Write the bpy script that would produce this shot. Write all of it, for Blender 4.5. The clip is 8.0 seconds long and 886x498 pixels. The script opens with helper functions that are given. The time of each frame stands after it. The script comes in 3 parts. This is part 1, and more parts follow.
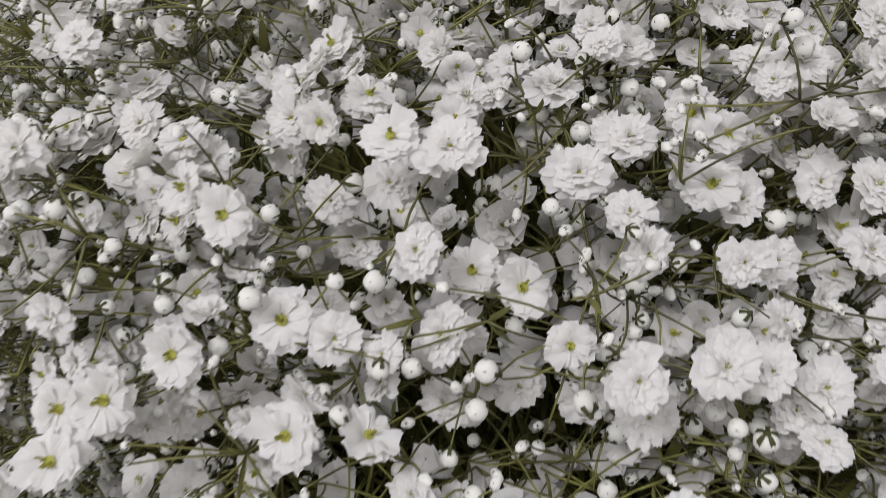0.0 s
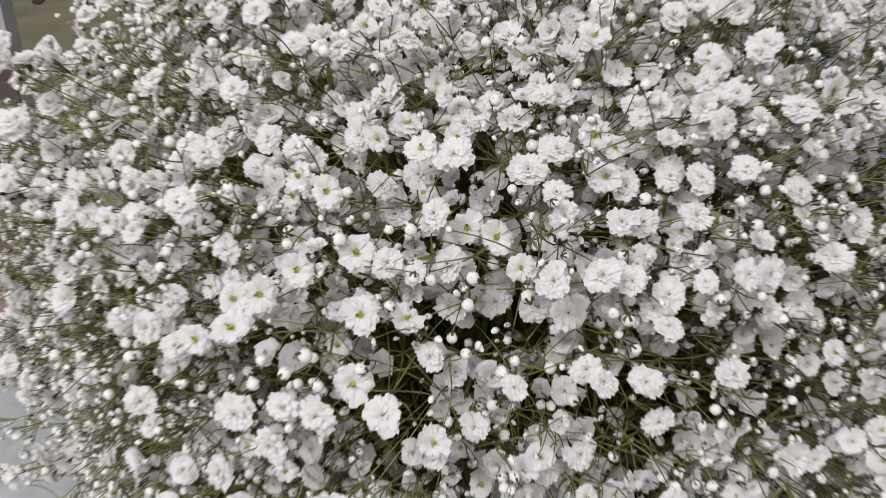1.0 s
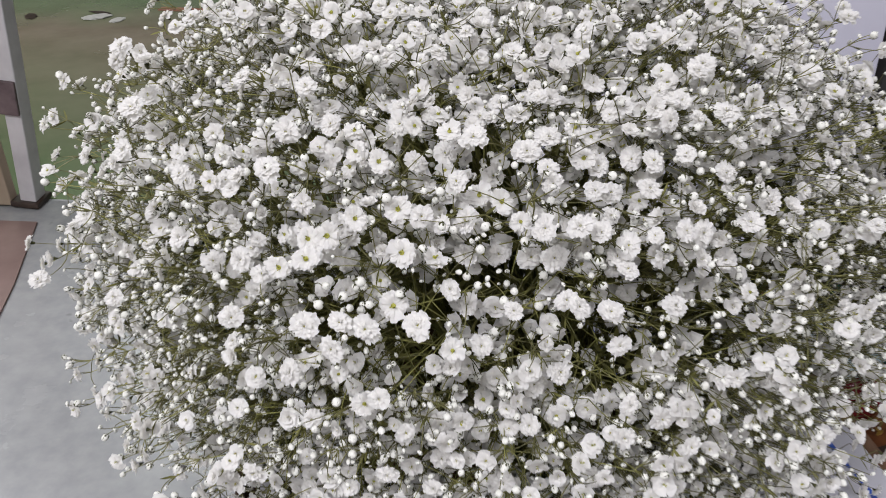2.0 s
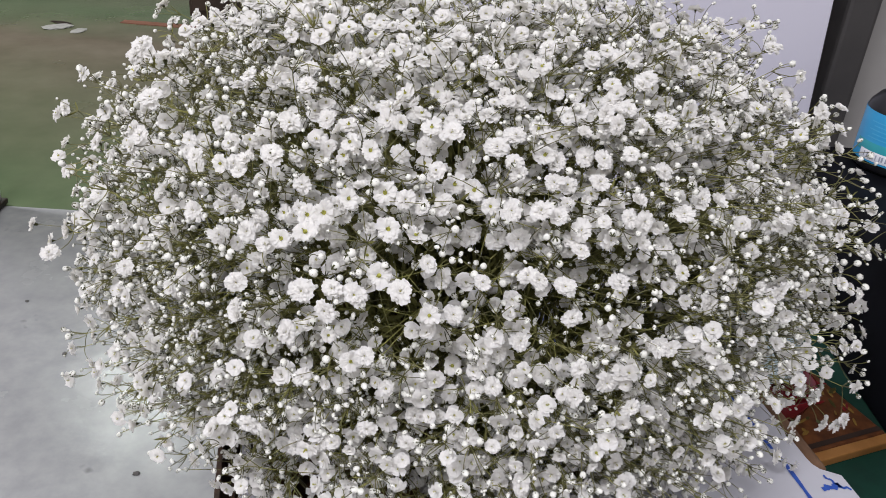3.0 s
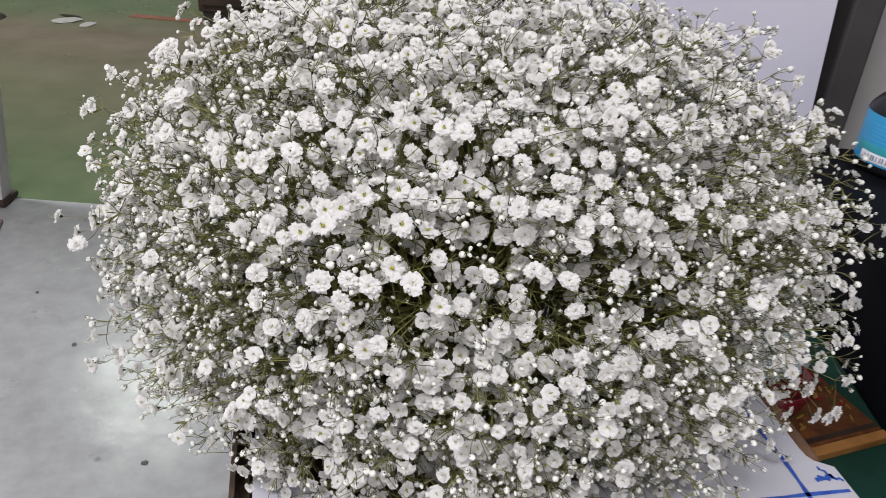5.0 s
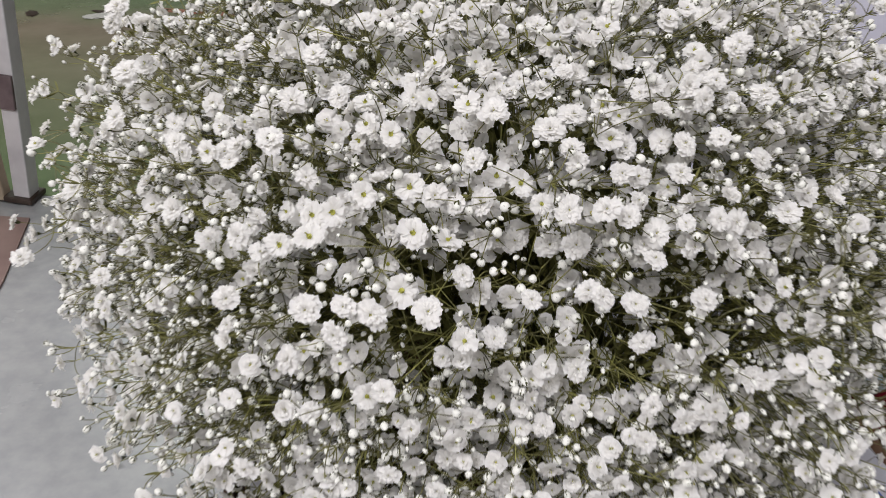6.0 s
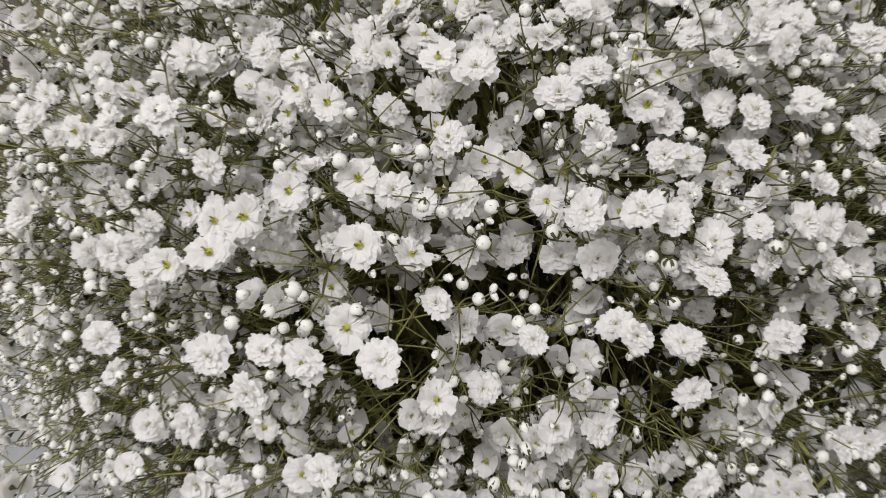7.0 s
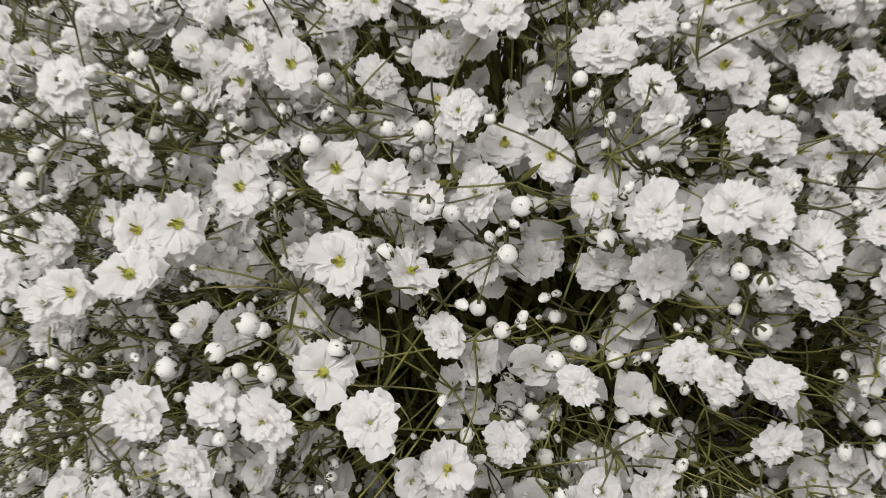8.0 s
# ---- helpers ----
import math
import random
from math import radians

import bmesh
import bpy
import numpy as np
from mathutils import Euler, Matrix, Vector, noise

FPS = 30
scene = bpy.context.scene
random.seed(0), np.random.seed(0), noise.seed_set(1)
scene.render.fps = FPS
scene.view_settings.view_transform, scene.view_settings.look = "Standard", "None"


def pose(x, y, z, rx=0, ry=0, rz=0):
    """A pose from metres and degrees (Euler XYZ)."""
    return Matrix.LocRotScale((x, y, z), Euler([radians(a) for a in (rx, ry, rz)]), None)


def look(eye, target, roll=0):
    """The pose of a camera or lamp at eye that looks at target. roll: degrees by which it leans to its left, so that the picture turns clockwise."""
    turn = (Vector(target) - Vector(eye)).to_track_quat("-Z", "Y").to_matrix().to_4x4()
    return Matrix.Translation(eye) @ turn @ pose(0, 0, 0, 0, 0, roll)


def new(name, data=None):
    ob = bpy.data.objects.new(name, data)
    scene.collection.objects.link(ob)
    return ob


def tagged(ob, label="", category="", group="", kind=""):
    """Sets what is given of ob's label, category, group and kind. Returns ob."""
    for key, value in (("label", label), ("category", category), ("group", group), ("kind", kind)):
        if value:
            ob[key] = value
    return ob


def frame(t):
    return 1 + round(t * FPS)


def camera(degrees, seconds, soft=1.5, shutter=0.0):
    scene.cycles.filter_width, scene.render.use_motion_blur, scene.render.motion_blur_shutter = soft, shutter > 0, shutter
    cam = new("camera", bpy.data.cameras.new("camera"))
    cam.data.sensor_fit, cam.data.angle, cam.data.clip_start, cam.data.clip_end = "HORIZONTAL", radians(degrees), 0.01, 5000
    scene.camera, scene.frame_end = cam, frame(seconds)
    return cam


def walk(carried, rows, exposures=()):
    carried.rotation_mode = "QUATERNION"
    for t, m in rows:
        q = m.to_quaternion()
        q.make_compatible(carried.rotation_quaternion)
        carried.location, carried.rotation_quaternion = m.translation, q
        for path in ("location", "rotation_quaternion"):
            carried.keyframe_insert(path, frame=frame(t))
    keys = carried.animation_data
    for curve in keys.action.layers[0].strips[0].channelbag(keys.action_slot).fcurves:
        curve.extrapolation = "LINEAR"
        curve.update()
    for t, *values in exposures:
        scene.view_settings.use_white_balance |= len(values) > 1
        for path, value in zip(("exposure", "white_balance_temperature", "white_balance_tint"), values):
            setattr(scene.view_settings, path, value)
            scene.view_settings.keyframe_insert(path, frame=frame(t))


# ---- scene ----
cam = camera(58.4, 8.0, soft=0.8, shutter=0.55)
PATH = [
    (0, (0.037, 0.018, 1.079), (-0.082, 1.689, -0.015), -2.1),
    (0.5, (0.031, -0.009, 1.085), (-0.04, 1.667, -0.003), -1.0),
    (1, (0.043, -0.068, 1.123), (-0.094, 1.601, 0.03), -1.9),
    (1.5, (0.031, -0.107, 1.134), (-0.061, 1.588, 0.077), -0.4),
    (1.7, (0.035, -0.124, 1.139), (-0.064, 1.572, 0.085), -0.1),
    (2.8, (0.025, -0.193, 1.148), (0.034, 1.554, 0.175), 3.7),
    (3, (0.025, -0.2, 1.151), (0.053, 1.544, 0.172), 4.0),
    (3.5, (0.027, -0.216, 1.155), (0.065, 1.532, 0.183), 4.5),
    (4, (0.028, -0.237, 1.165), (0.066, 1.517, 0.205), 4.7),
    (4.2, (0.025, -0.243, 1.165), (0.07, 1.516, 0.215), 4.6),
    (5.3, (0.022, -0.196, 1.15), (0.007, 1.538, 0.153), 3.6),
    (5.5, (0.023, -0.18, 1.135), (-0.02, 1.57, 0.166), 2.8),
    (6, (0.026, -0.135, 1.123), (-0.045, 1.589, 0.112), 2.4),
    (6.5, (0.033, -0.09, 1.107), (-0.075, 1.618, 0.072), 1.5),
    (7, (0.038, -0.056, 1.088), (-0.095, 1.64, 0.036), 0.8),
    (7.5, (0.03, -0.029, 1.078), (-0.074, 1.655, 0.005), 1.0),
    (8, (0.03, -0.01, 1.065), (-0.066, 1.671, -0.013), 0.7),
]
walk(cam, [(t, look(eye, target, roll)) for t, eye, target, roll in PATH], [(0.0, -0.23, 6300, 10), (0.7, -0.06, 6280, 10), (1.5, 0.07, 6220, 10), (4.0, 0.13, 6230, 11), (5.5, 0.12, 6320, 10), (7.0, -0.03, 6450, 9), (8.0, -0.09, 6530, 9)])

# ---- light ----
world = bpy.data.worlds.new("world")
scene.world = world
world.use_nodes = True
world.node_tree.nodes["Background"].inputs[0].default_value = (0.75, 0.8, 0.9, 1)
world.node_tree.nodes["Background"].inputs[1].default_value = 0.25


def area_lamp(name, place, target, sx, sy, watts, colour):
    data = bpy.data.lights.new(name, "AREA")
    data.shape, data.size, data.size_y, data.energy, data.color = "RECTANGLE", sx, sy, watts, colour
    ob = new(name, data)
    ob.matrix_world = look(place, target)
    return ob


# Third lamp inferred from its floor reflection; the other three are added, unseen.
LAMPS = [(-1.0, -1.15), (1.0, -1.15), (-2.05, 4.35), (-3.2, 2.2)]
WATTS = [76, 34, 26, 94]
SIZES = [(1.2, 0.5), (1.2, 0.5), (0.75, 0.4), (1.2, 0.5)]
WHITE, GREENISH = (1.0, 0.957, 0.962), (0.94, 1.0, 0.88)
for (lx, ly), w, (sx, sy), tone in zip(LAMPS, WATTS, SIZES, (WHITE, WHITE, GREENISH, WHITE)):
    area_lamp("tube_light", (lx, ly, 2.86), (lx, ly, 0), sx, sy, w, tone)


# ---- materials ----
def material(name):
    m = bpy.data.materials.new(name)
    m.use_nodes = True
    t = m.node_tree
    return m, t, t.nodes["Principled BSDF"]


def link(t, a, b):
    t.links.new(a, b)


def noise_ramp(t, scale, stops, detail=4.0, coords="Object", rough=0.55, vec=None):
    """Noise through a colour ramp; returns the ramp's colour socket."""
    tc, n, r = t.nodes.new("ShaderNodeTexCoord"), t.nodes.new("ShaderNodeTexNoise"), t.nodes.new("ShaderNodeValToRGB")
    n.inputs["Scale"].default_value, n.inputs["Detail"].default_value, n.inputs["Roughness"].default_value = scale, detail, rough
    link(t, vec or tc.outputs[coords], n.inputs["Vector"])
    link(t, n.outputs["Fac"], r.inputs["Fac"])
    e = r.color_ramp.elements
    while len(e) < len(stops):
        e.new(0.5)
    for el, (p, c) in zip(e, stops):
        el.position, el.color = p, (*c, 1)
    return r.outputs["Color"]


def bump(t, bsdf, scale, strength, distance=0.001, detail=4.0):
    tc, n, b = t.nodes.new("ShaderNodeTexCoord"), t.nodes.new("ShaderNodeTexNoise"), t.nodes.new("ShaderNodeBump")
    n.inputs["Scale"].default_value, n.inputs["Detail"].default_value = scale, detail
    b.inputs["Strength"].default_value, b.inputs["Distance"].default_value = strength, distance
    link(t, tc.outputs["Object"], n.inputs["Vector"])
    link(t, n.outputs["Fac"], b.inputs["Height"])
    link(t, b.outputs["Normal"], bsdf.inputs["Normal"])


def mix(t, fac, a, b):
    m = t.nodes.new("ShaderNodeMix")
    m.data_type = "RGBA"
    for value, socket in ((fac, m.inputs["Factor"]), (a, m.inputs[6]), (b, m.inputs[7])):
        if isinstance(value, (int, float)):
            socket.default_value = value
        elif isinstance(value, tuple):
            socket.default_value = (*value, 1)
        else:
            link(t, value, socket)
    return m.outputs[2]


def plain(name, c1, c2, scale, rough, metal=0.0, bump_strength=0.0, bump_scale=200.0, bump_dist=0.001):
    m, t, b = material(name)
    link(t, noise_ramp(t, scale, [(0.3, c1), (0.7, c2)]), b.inputs["Base Color"])
    b.inputs["Roughness"].default_value, b.inputs["Metallic"].default_value = rough, metal
    if bump_strength:
        bump(t, b, bump_scale, bump_strength, bump_dist)
    return m


def thin_leaf(name, c1, c2, scale, through_share, rough=0.6, glow=None):
    """A thin plant surface: part of the light passes through."""
    m, t, b = material(name)
    colour = noise_ramp(t, scale, [(0.3, c1), (0.7, c2)])
    link(t, colour, b.inputs["Base Color"])
    b.inputs["Roughness"].default_value = rough
    b.inputs["Specular IOR Level"].default_value = 0.25
    tr, mx = t.nodes.new("ShaderNodeBsdfTranslucent"), t.nodes.new("ShaderNodeMixShader")
    if glow:
        tr.inputs["Color"].default_value = (*glow, 1)
    else:
        link(t, colour, tr.inputs["Color"])
    mx.inputs[0].default_value = through_share
    link(t, b.outputs[0], mx.inputs[1])
    link(t, tr.outputs[0], mx.inputs[2])
    link(t, mx.outputs[0], t.nodes["Material Output"].inputs["Surface"])
    return m


PETAL = thin_leaf("white_petal", (0.775, 0.77, 0.78), (0.845, 0.84, 0.85), 260, 0.50, 0.75, (0.86, 0.845, 0.78))
BUD = thin_leaf("bud_white", (0.76, 0.76, 0.70), (0.84, 0.84, 0.81), 500, 0.25, 0.85)
CALYX = thin_leaf("calyx_green", (0.025, 0.026, 0.014), (0.10, 0.105, 0.04), 400, 0.15)
STALK = plain("dark_olive_stalk", (0.035, 0.031, 0.013), (0.21, 0.207, 0.062), 90, 0.55)
CENTRE = thin_leaf("yellow_green_stamen", (0.24, 0.27, 0.035), (0.46, 0.43, 0.10), 500, 0.2)
STEM = plain("olive_stem", (0.06, 0.055, 0.018), (0.31, 0.31, 0.085), 110, 0.55)
LEAF = thin_leaf("narrow_leaf", (0.09, 0.092, 0.028), (0.225, 0.22, 0.07), 90, 0.25)
CARD = plain("brown_cardboard", (0.075, 0.04, 0.021), (0.15, 0.08, 0.042), 40, 0.85, 0, 0.4, 300, 0.0006)
# Darker cardboard copy: shade put into the colour of the carton's edge.
CARD_SHADED = plain("shaded_cardboard", (0.03, 0.02, 0.013), (0.075, 0.042, 0.025), 150, 0.9)
# White card kept greyer: the bunch's shade is put into its colour.
WHITE_CARD = plain("white_lined_card", (0.37, 0.37, 0.41), (0.45, 0.45, 0.495), 9, 0.55, 0, 0.15, 25, 0.002)
INK = plain("blue_marker_ink", (0.012, 0.042, 0.24), (0.025, 0.085, 0.38), 120, 0.5)
GREEN_CLOTH = plain("dark_green_baize", (0.0015, 0.032, 0.020), (0.003, 0.05, 0.031), 30, 0.8, 0, 0.3, 600, 0.0004)
BLACK = plain("black_laminate", (0.003, 0.003, 0.004), (0.006, 0.0065, 0.009), 15, 0.55, 0, 0.1, 120, 0.0005)
BLACK_PLASTIC = plain("black_plastic", (0.008, 0.008, 0.009), (0.014, 0.014, 0.016), 60, 0.28)
BLUE_LABEL = plain("blue_label", (0.02, 0.30, 0.62), (0.05, 0.38, 0.70), 25, 0.35)
TEAL = plain("teal_band", (0.03, 0.30, 0.38), (0.04, 0.36, 0.42), 30, 0.4)
LABEL_WHITE = plain("label_white", (0.68, 0.70, 0.78), (0.76, 0.78, 0.84), 30, 0.45)
LABEL_PALE = plain("label_pale_print", (0.05, 0.36, 0.66), (0.09, 0.42, 0.72), 30, 0.45)
LABEL_GREY = plain("label_print", (0.24, 0.26, 0.34), (0.32, 0.34, 0.42), 30, 0.5)
PANEL = plain("lilac_white_panel", (0.56, 0.55, 0.65), (0.62, 0.61, 0.71), 3, 0.5, 0, 0.05, 40, 0.001)
DARK_GREY = plain("dark_grey_solid", (0.035, 0.033, 0.034), (0.06, 0.056, 0.056), 8, 0.6)
GREY_WALL = plain("grey_painted_wall", (0.30, 0.29, 0.285), (0.36, 0.35, 0.34), 4, 0.7, 0, 0.2, 80, 0.001)
# Pale so that the unseen room walls bounce more fill light.
ROOM_WALL = plain("off_white_wall", (0.60, 0.57, 0.53), (0.69, 0.66, 0.62), 1.2, 0.8, 0, 0.2, 30, 0.002)
CEILING = plain("ceiling_paint", (0.72, 0.72, 0.71), (0.8, 0.8, 0.79), 2, 0.85)
POST_WHITE = plain("worn_white_paint", (0.45, 0.44, 0.46), (0.62, 0.61, 0.62), 9, 0.5, 0, 0.2, 60, 0.001)
HINGE = plain("dark_plum_metal", (0.09, 0.065, 0.07), (0.16, 0.12, 0.125), 30, 0.5)
BEIGE = plain("beige_board", (0.28, 0.22, 0.16), (0.38, 0.31, 0.23), 6, 0.6)
MAUVE = plain("mauve_brown_step", (0.20, 0.135, 0.12), (0.29, 0.20, 0.18), 6, 0.55)
DARK_WOOD = plain("dark_brown_wood", (0.016, 0.010, 0.008), (0.05, 0.032, 0.024), 7, 0.5)
RED_TAPE = plain("faded_red_tape", (0.20, 0.085, 0.055), (0.28, 0.125, 0.085), 14, 0.6)
FLOOR_SHEEN = plain("pale_grey_sheen", (0.33, 0.32, 0.31), (0.45, 0.44, 0.43), 60, 0.7)
GRIT = plain("grey_brown_grit", (0.07, 0.068, 0.066), (0.14, 0.135, 0.13), 200, 0.8)
ORANGE_WOOD = plain("orange_wood_edge", (0.30, 0.13, 0.035), (0.42, 0.20, 0.06), 30, 0.5)
RED_PRINT = plain("dark_red_print", (0.16, 0.008, 0.012), (0.26, 0.015, 0.02), 30, 0.45)
RUST_PRINT = plain("rust_brown_print", (0.07, 0.024, 0.010), (0.18, 0.065, 0.022), 90, 0.45)
GOLD_PRINT = plain("ochre_print", (0.22, 0.13, 0.025), (0.34, 0.21, 0.05), 80, 0.45)
OLIVE_PRINT = plain("olive_print", (0.05, 0.05, 0.015), (0.09, 0.08, 0.02), 80, 0.45)
LAMP_WHITE = plain("lamp_housing", (0.75, 0.75, 0.75), (0.8, 0.8, 0.8), 5, 0.5)


for dull, level in ((BLACK, 0.05), (BLACK_PLASTIC, 0.3)):
    dull.node_tree.nodes["Principled BSDF"].inputs["Specular IOR Level"].default_value = level


def wrap_material():
    m, t, b = material("pale_blue_film")
    link(t, noise_ramp(t, 50, [(0.3, (0.45, 0.58, 0.62)), (0.7, (0.62, 0.72, 0.74))]), b.inputs["Base Color"])
    b.inputs["Roughness"].default_value, b.inputs["Transmission Weight"].default_value = 0.25, 0.35
    return m


FILM = wrap_material()


def concrete_material():
    """Pale polished concrete: clouds, fine grain, pits and a worn sheen."""
    m, t, b = material("polished_concrete")
    big = noise_ramp(t, 1.4, [(0.3, (0.305, 0.312, 0.325)), (0.7, (0.41, 0.418, 0.43))], 6)
    fine = noise_ramp(t, 22, [(0.35, (0.29, 0.305, 0.315)), (0.65, (0.43, 0.44, 0.44))], 8)
    spots = noise_ramp(t, 9, [(0.27, (0.55, 0.55, 0.55)), (0.33, (1, 1, 1))], 3)
    c = mix(t, 0.45, big, fine)
    mul = t.nodes.new("ShaderNodeMix")
    mul.data_type, mul.blend_type = "RGBA", "MULTIPLY"
    mul.inputs["Factor"].default_value = 1.0
    link(t, c, mul.inputs[6])
    link(t, spots, mul.inputs[7])
    link(t, mul.outputs[2], b.inputs["Base Color"])
    link(t, noise_ramp(t, 6, [(0.3, (0.13, 0.13, 0.13)), (0.7, (0.31, 0.31, 0.31))], 6), b.inputs["Roughness"])
    bump(t, b, 14, 0.25, 0.004, 6)
    return m


def green_floor_material():
    """Green floor paint; its brown band paints in a reflection from beyond."""
    m, t, b = material("green_paint_mirroring_brown")
    tc, sp, nz, add, rng_ = (t.nodes.new("ShaderNode" + n) for n in ("TexCoord", "SeparateXYZ", "TexNoise", "Math", "MapRange"))
    nz.inputs["Scale"].default_value, nz.inputs["Detail"].default_value = 1.3, 4
    link(t, tc.outputs["Object"], sp.inputs[0])
    link(t, tc.outputs["Object"], nz.inputs["Vector"])
    link(t, sp.outputs["Y"], add.inputs[0])
    link(t, nz.outputs["Fac"], add.inputs[1])
    rng_.inputs["From Min"].default_value, rng_.inputs["From Max"].default_value = 2.0, 6.0
    link(t, add.outputs[0], rng_.inputs["Value"])
    band = t.nodes.new("ShaderNodeValToRGB")
    for el, (p, v) in zip((band.color_ramp.elements[0], band.color_ramp.elements[1], band.color_ramp.elements.new(0.5), band.color_ramp.elements.new(0.6)), ((0.07, 0), (0.22, 1), (0.56, 1), (0.72, 0))):
        el.position, el.color = p, (v, v, v, 1)
    link(t, rng_.outputs[0], band.inputs["Fac"])
    # Mask of the brown reflection that the base colour carries, banded along y.
    patchy = band.outputs["Color"]
    green = noise_ramp(t, 5, [(0.3, (0.085, 0.14, 0.066)), (0.7, (0.125, 0.18, 0.092))], 5)
    brown = noise_ramp(t, 4, [(0.3, (0.13, 0.105, 0.073)), (0.7, (0.20, 0.167, 0.125))], 5)
    link(t, mix(t, patchy, green, brown), b.inputs["Base Color"])
    link(t, noise_ramp(t, 3, [(0.3, (0.14, 0.14, 0.14)), (0.7, (0.28, 0.28, 0.28))], 5), b.inputs["Roughness"])
    bump(t, b, 10, 0.2, 0.004, 5)
    return m


CONCRETE, GREEN_FLOOR = concrete_material(), green_floor_material()


# ---- mesh helpers ----
def mesh_object(name, bm, mat, parent=None, label="", smooth=False):
    me = bpy.data.meshes.new(name)
    bmesh.ops.recalc_face_normals(bm, faces=bm.faces)
    bm.to_mesh(me)
    bm.free()
    me.materials.append(mat)
    if smooth:
        me.polygons.foreach_set("use_smooth", [True] * len(me.polygons))
    ob = new(name, me)
    if parent:
        ob.parent = parent
    if label:
        tagged(ob, label)
    return ob


def part(name, bm, mat, parent, label="", smooth=False):
    return mesh_object(name, bm, mat, parent, label, smooth)


def box(x0, x1, y0, y1, z0, z1, bevel=0.0, segments=2, m=None):
    bm = bmesh.new()
    bmesh.ops.create_cube(bm, size=1, matrix=pose((x0 + x1) / 2, (y0 + y1) / 2, (z0 + z1) / 2) @ Matrix.Diagonal((x1 - x0, y1 - y0, z1 - z0, 1)))
    if bevel:
        bmesh.ops.bevel(bm, geom=bm.edges[:], offset=bevel, segments=segments, affect="EDGES", profile=0.5)
    if m is not None:
        bm.transform(m)
    return bm


def lathe(profile, steps=40, start=0.0, sweep=360.0):
    """A turned shape round z from (radius, height) pairs."""
    bm = bmesh.new()
    full = sweep >= 359.9
    n = steps if full else steps + 1
    rings = []
    for r, z in profile:
        rings.append([bm.verts.new((r * math.cos(radians(start + sweep * i / steps)), r * math.sin(radians(start + sweep * i / steps)), z)) for i in range(n)])
    for a, b in zip(rings, rings[1:]):
        for i in range(steps):
            j = (i + 1) % n
            bm.faces.new((a[i], a[j], b[j], b[i]))
    return bm


def extrude_outline(points, z0, z1):
    bm = bmesh.new()
    low = [bm.verts.new((x, y, z0)) for x, y in points]
    high = [bm.verts.new((x, y, z1)) for x, y in points]
    bm.faces.new(low[::-1])
    bm.faces.new(high)
    n = len(points)
    for i in range(n):
        bm.faces.new((low[i], low[(i + 1) % n], high[(i + 1) % n], high[i]))
    return bm


def empty(name, place=(0, 0, 0), turn=0.0):
    ob = new(name)
    ob.matrix_world = pose(*place, 0, 0, turn)
    return ob


# ---- the room ----
floor = tagged(mesh_object("floor", box(-5, 4, -3, 1.95, -0.1, 0), CONCRETE), "pale grey polished concrete floor with small dark pits", "floor", kind="structure")
floor_green = tagged(mesh_object("floor_green", box(-5, 4, 1.95, 8, -0.1, -0.003), GREEN_FLOOR), "green painted floor with a brown reflection put into its colour", "floor", kind="structure")
# Unseen ceiling and walls, added to close the room and return light.
tagged(mesh_object("ceiling", box(-5, 4, -3, 8, 2.95, 3.05), CEILING), "white painted ceiling", "ceiling", kind="structure")
for wname, dims in {"wall_north": (-5, 4, 8, 8.15), "wall_south": (-5, 4, -3.15, -3), "wall_west": (-5.15, -5, -3.15, 8.15), "wall_east": (4, 4.15, -3.15, 8.15)}.items():
    tagged(mesh_object(wname, box(*dims, -0.1, 3.05), ROOM_WALL), "unseen off-white wall added to close the room and bounce light", "wall", kind="structure")
for lx, ly in LAMPS:
    lamp = empty("ceiling_lamp", (lx, ly, 2.95))
    tagged(lamp, "unseen white ceiling lamp with flat rectangular light", "ceiling lamp", "ceiling lamps")
    part("housing", box(-0.62, 0.62, -0.27, 0.27, -0.07, 0, 0.01), LAMP_WHITE, lamp)

# behind the flowers: grey wall pier, strip, white panel tilted to fit the camera's view
pier = tagged(mesh_object("wall_pier", box(0.15, 2.2, 0.98, 1.3, 0, 2.95), GREY_WALL), "grey painted wall behind a black cabinet", "wall", kind="structure")
# Dark solid strip put in for the shaded gap beside the panel.
trim = tagged(mesh_object("trim", box(0.565, 0.61, 0.90, 0.98, 0, 2.95, 0.006), DARK_GREY), "dark grey upright strip standing in for the shaded gap", "trim", kind="structure")
panel = tagged(mesh_object("white_panel", box(-0.13, 0.411, -0.008, 0.008, 0, 1.1, 0.002, m=pose(0.145, 0.86, 0.44, 0, -4.0, 0)), PANEL), "pale lilac-white flat panel standing behind the flowers", "panel")
for sx, sz in ((0.29, 0.56), (0.33, 0.61)):
    dot = lathe([(0.0001, 0.0), (0.003, 0.0), (0.003, 0.001), (0.0001, 0.0014)], 12)
    dot.transform(pose(0.145, 0.86, 0.44, 0, -4.0, 0) @ pose(sx, -0.0082, sz, 90, 0, 0))
    part("screw_mark", dot, LABEL_GREY, panel)

# low stand of the panel
tagged(mesh_object("panel_ledge", box(0.0, 0.56, 0.78, 0.95, 0, 0.44, 0.004), DARK_GREY), "dark low ledge carrying the white panel", "ledge")

# door post at the edge of the green floor
post = empty("door_post", (-1.313, 1.92, 0))
# Tilt of 6 degrees fits the post's slope in the camera's view.
post.matrix_world = pose(-1.313, 1.92, 0.002, 0, 6, 0)
tagged(post, "worn white upright post, tilted to fit the camera's view, with a dark plate", "door post", kind="structure")
part("upright", box(-0.026, 0.022, -0.03, 0.03, 0.006, 2.3, 0.004), POST_WHITE, post)
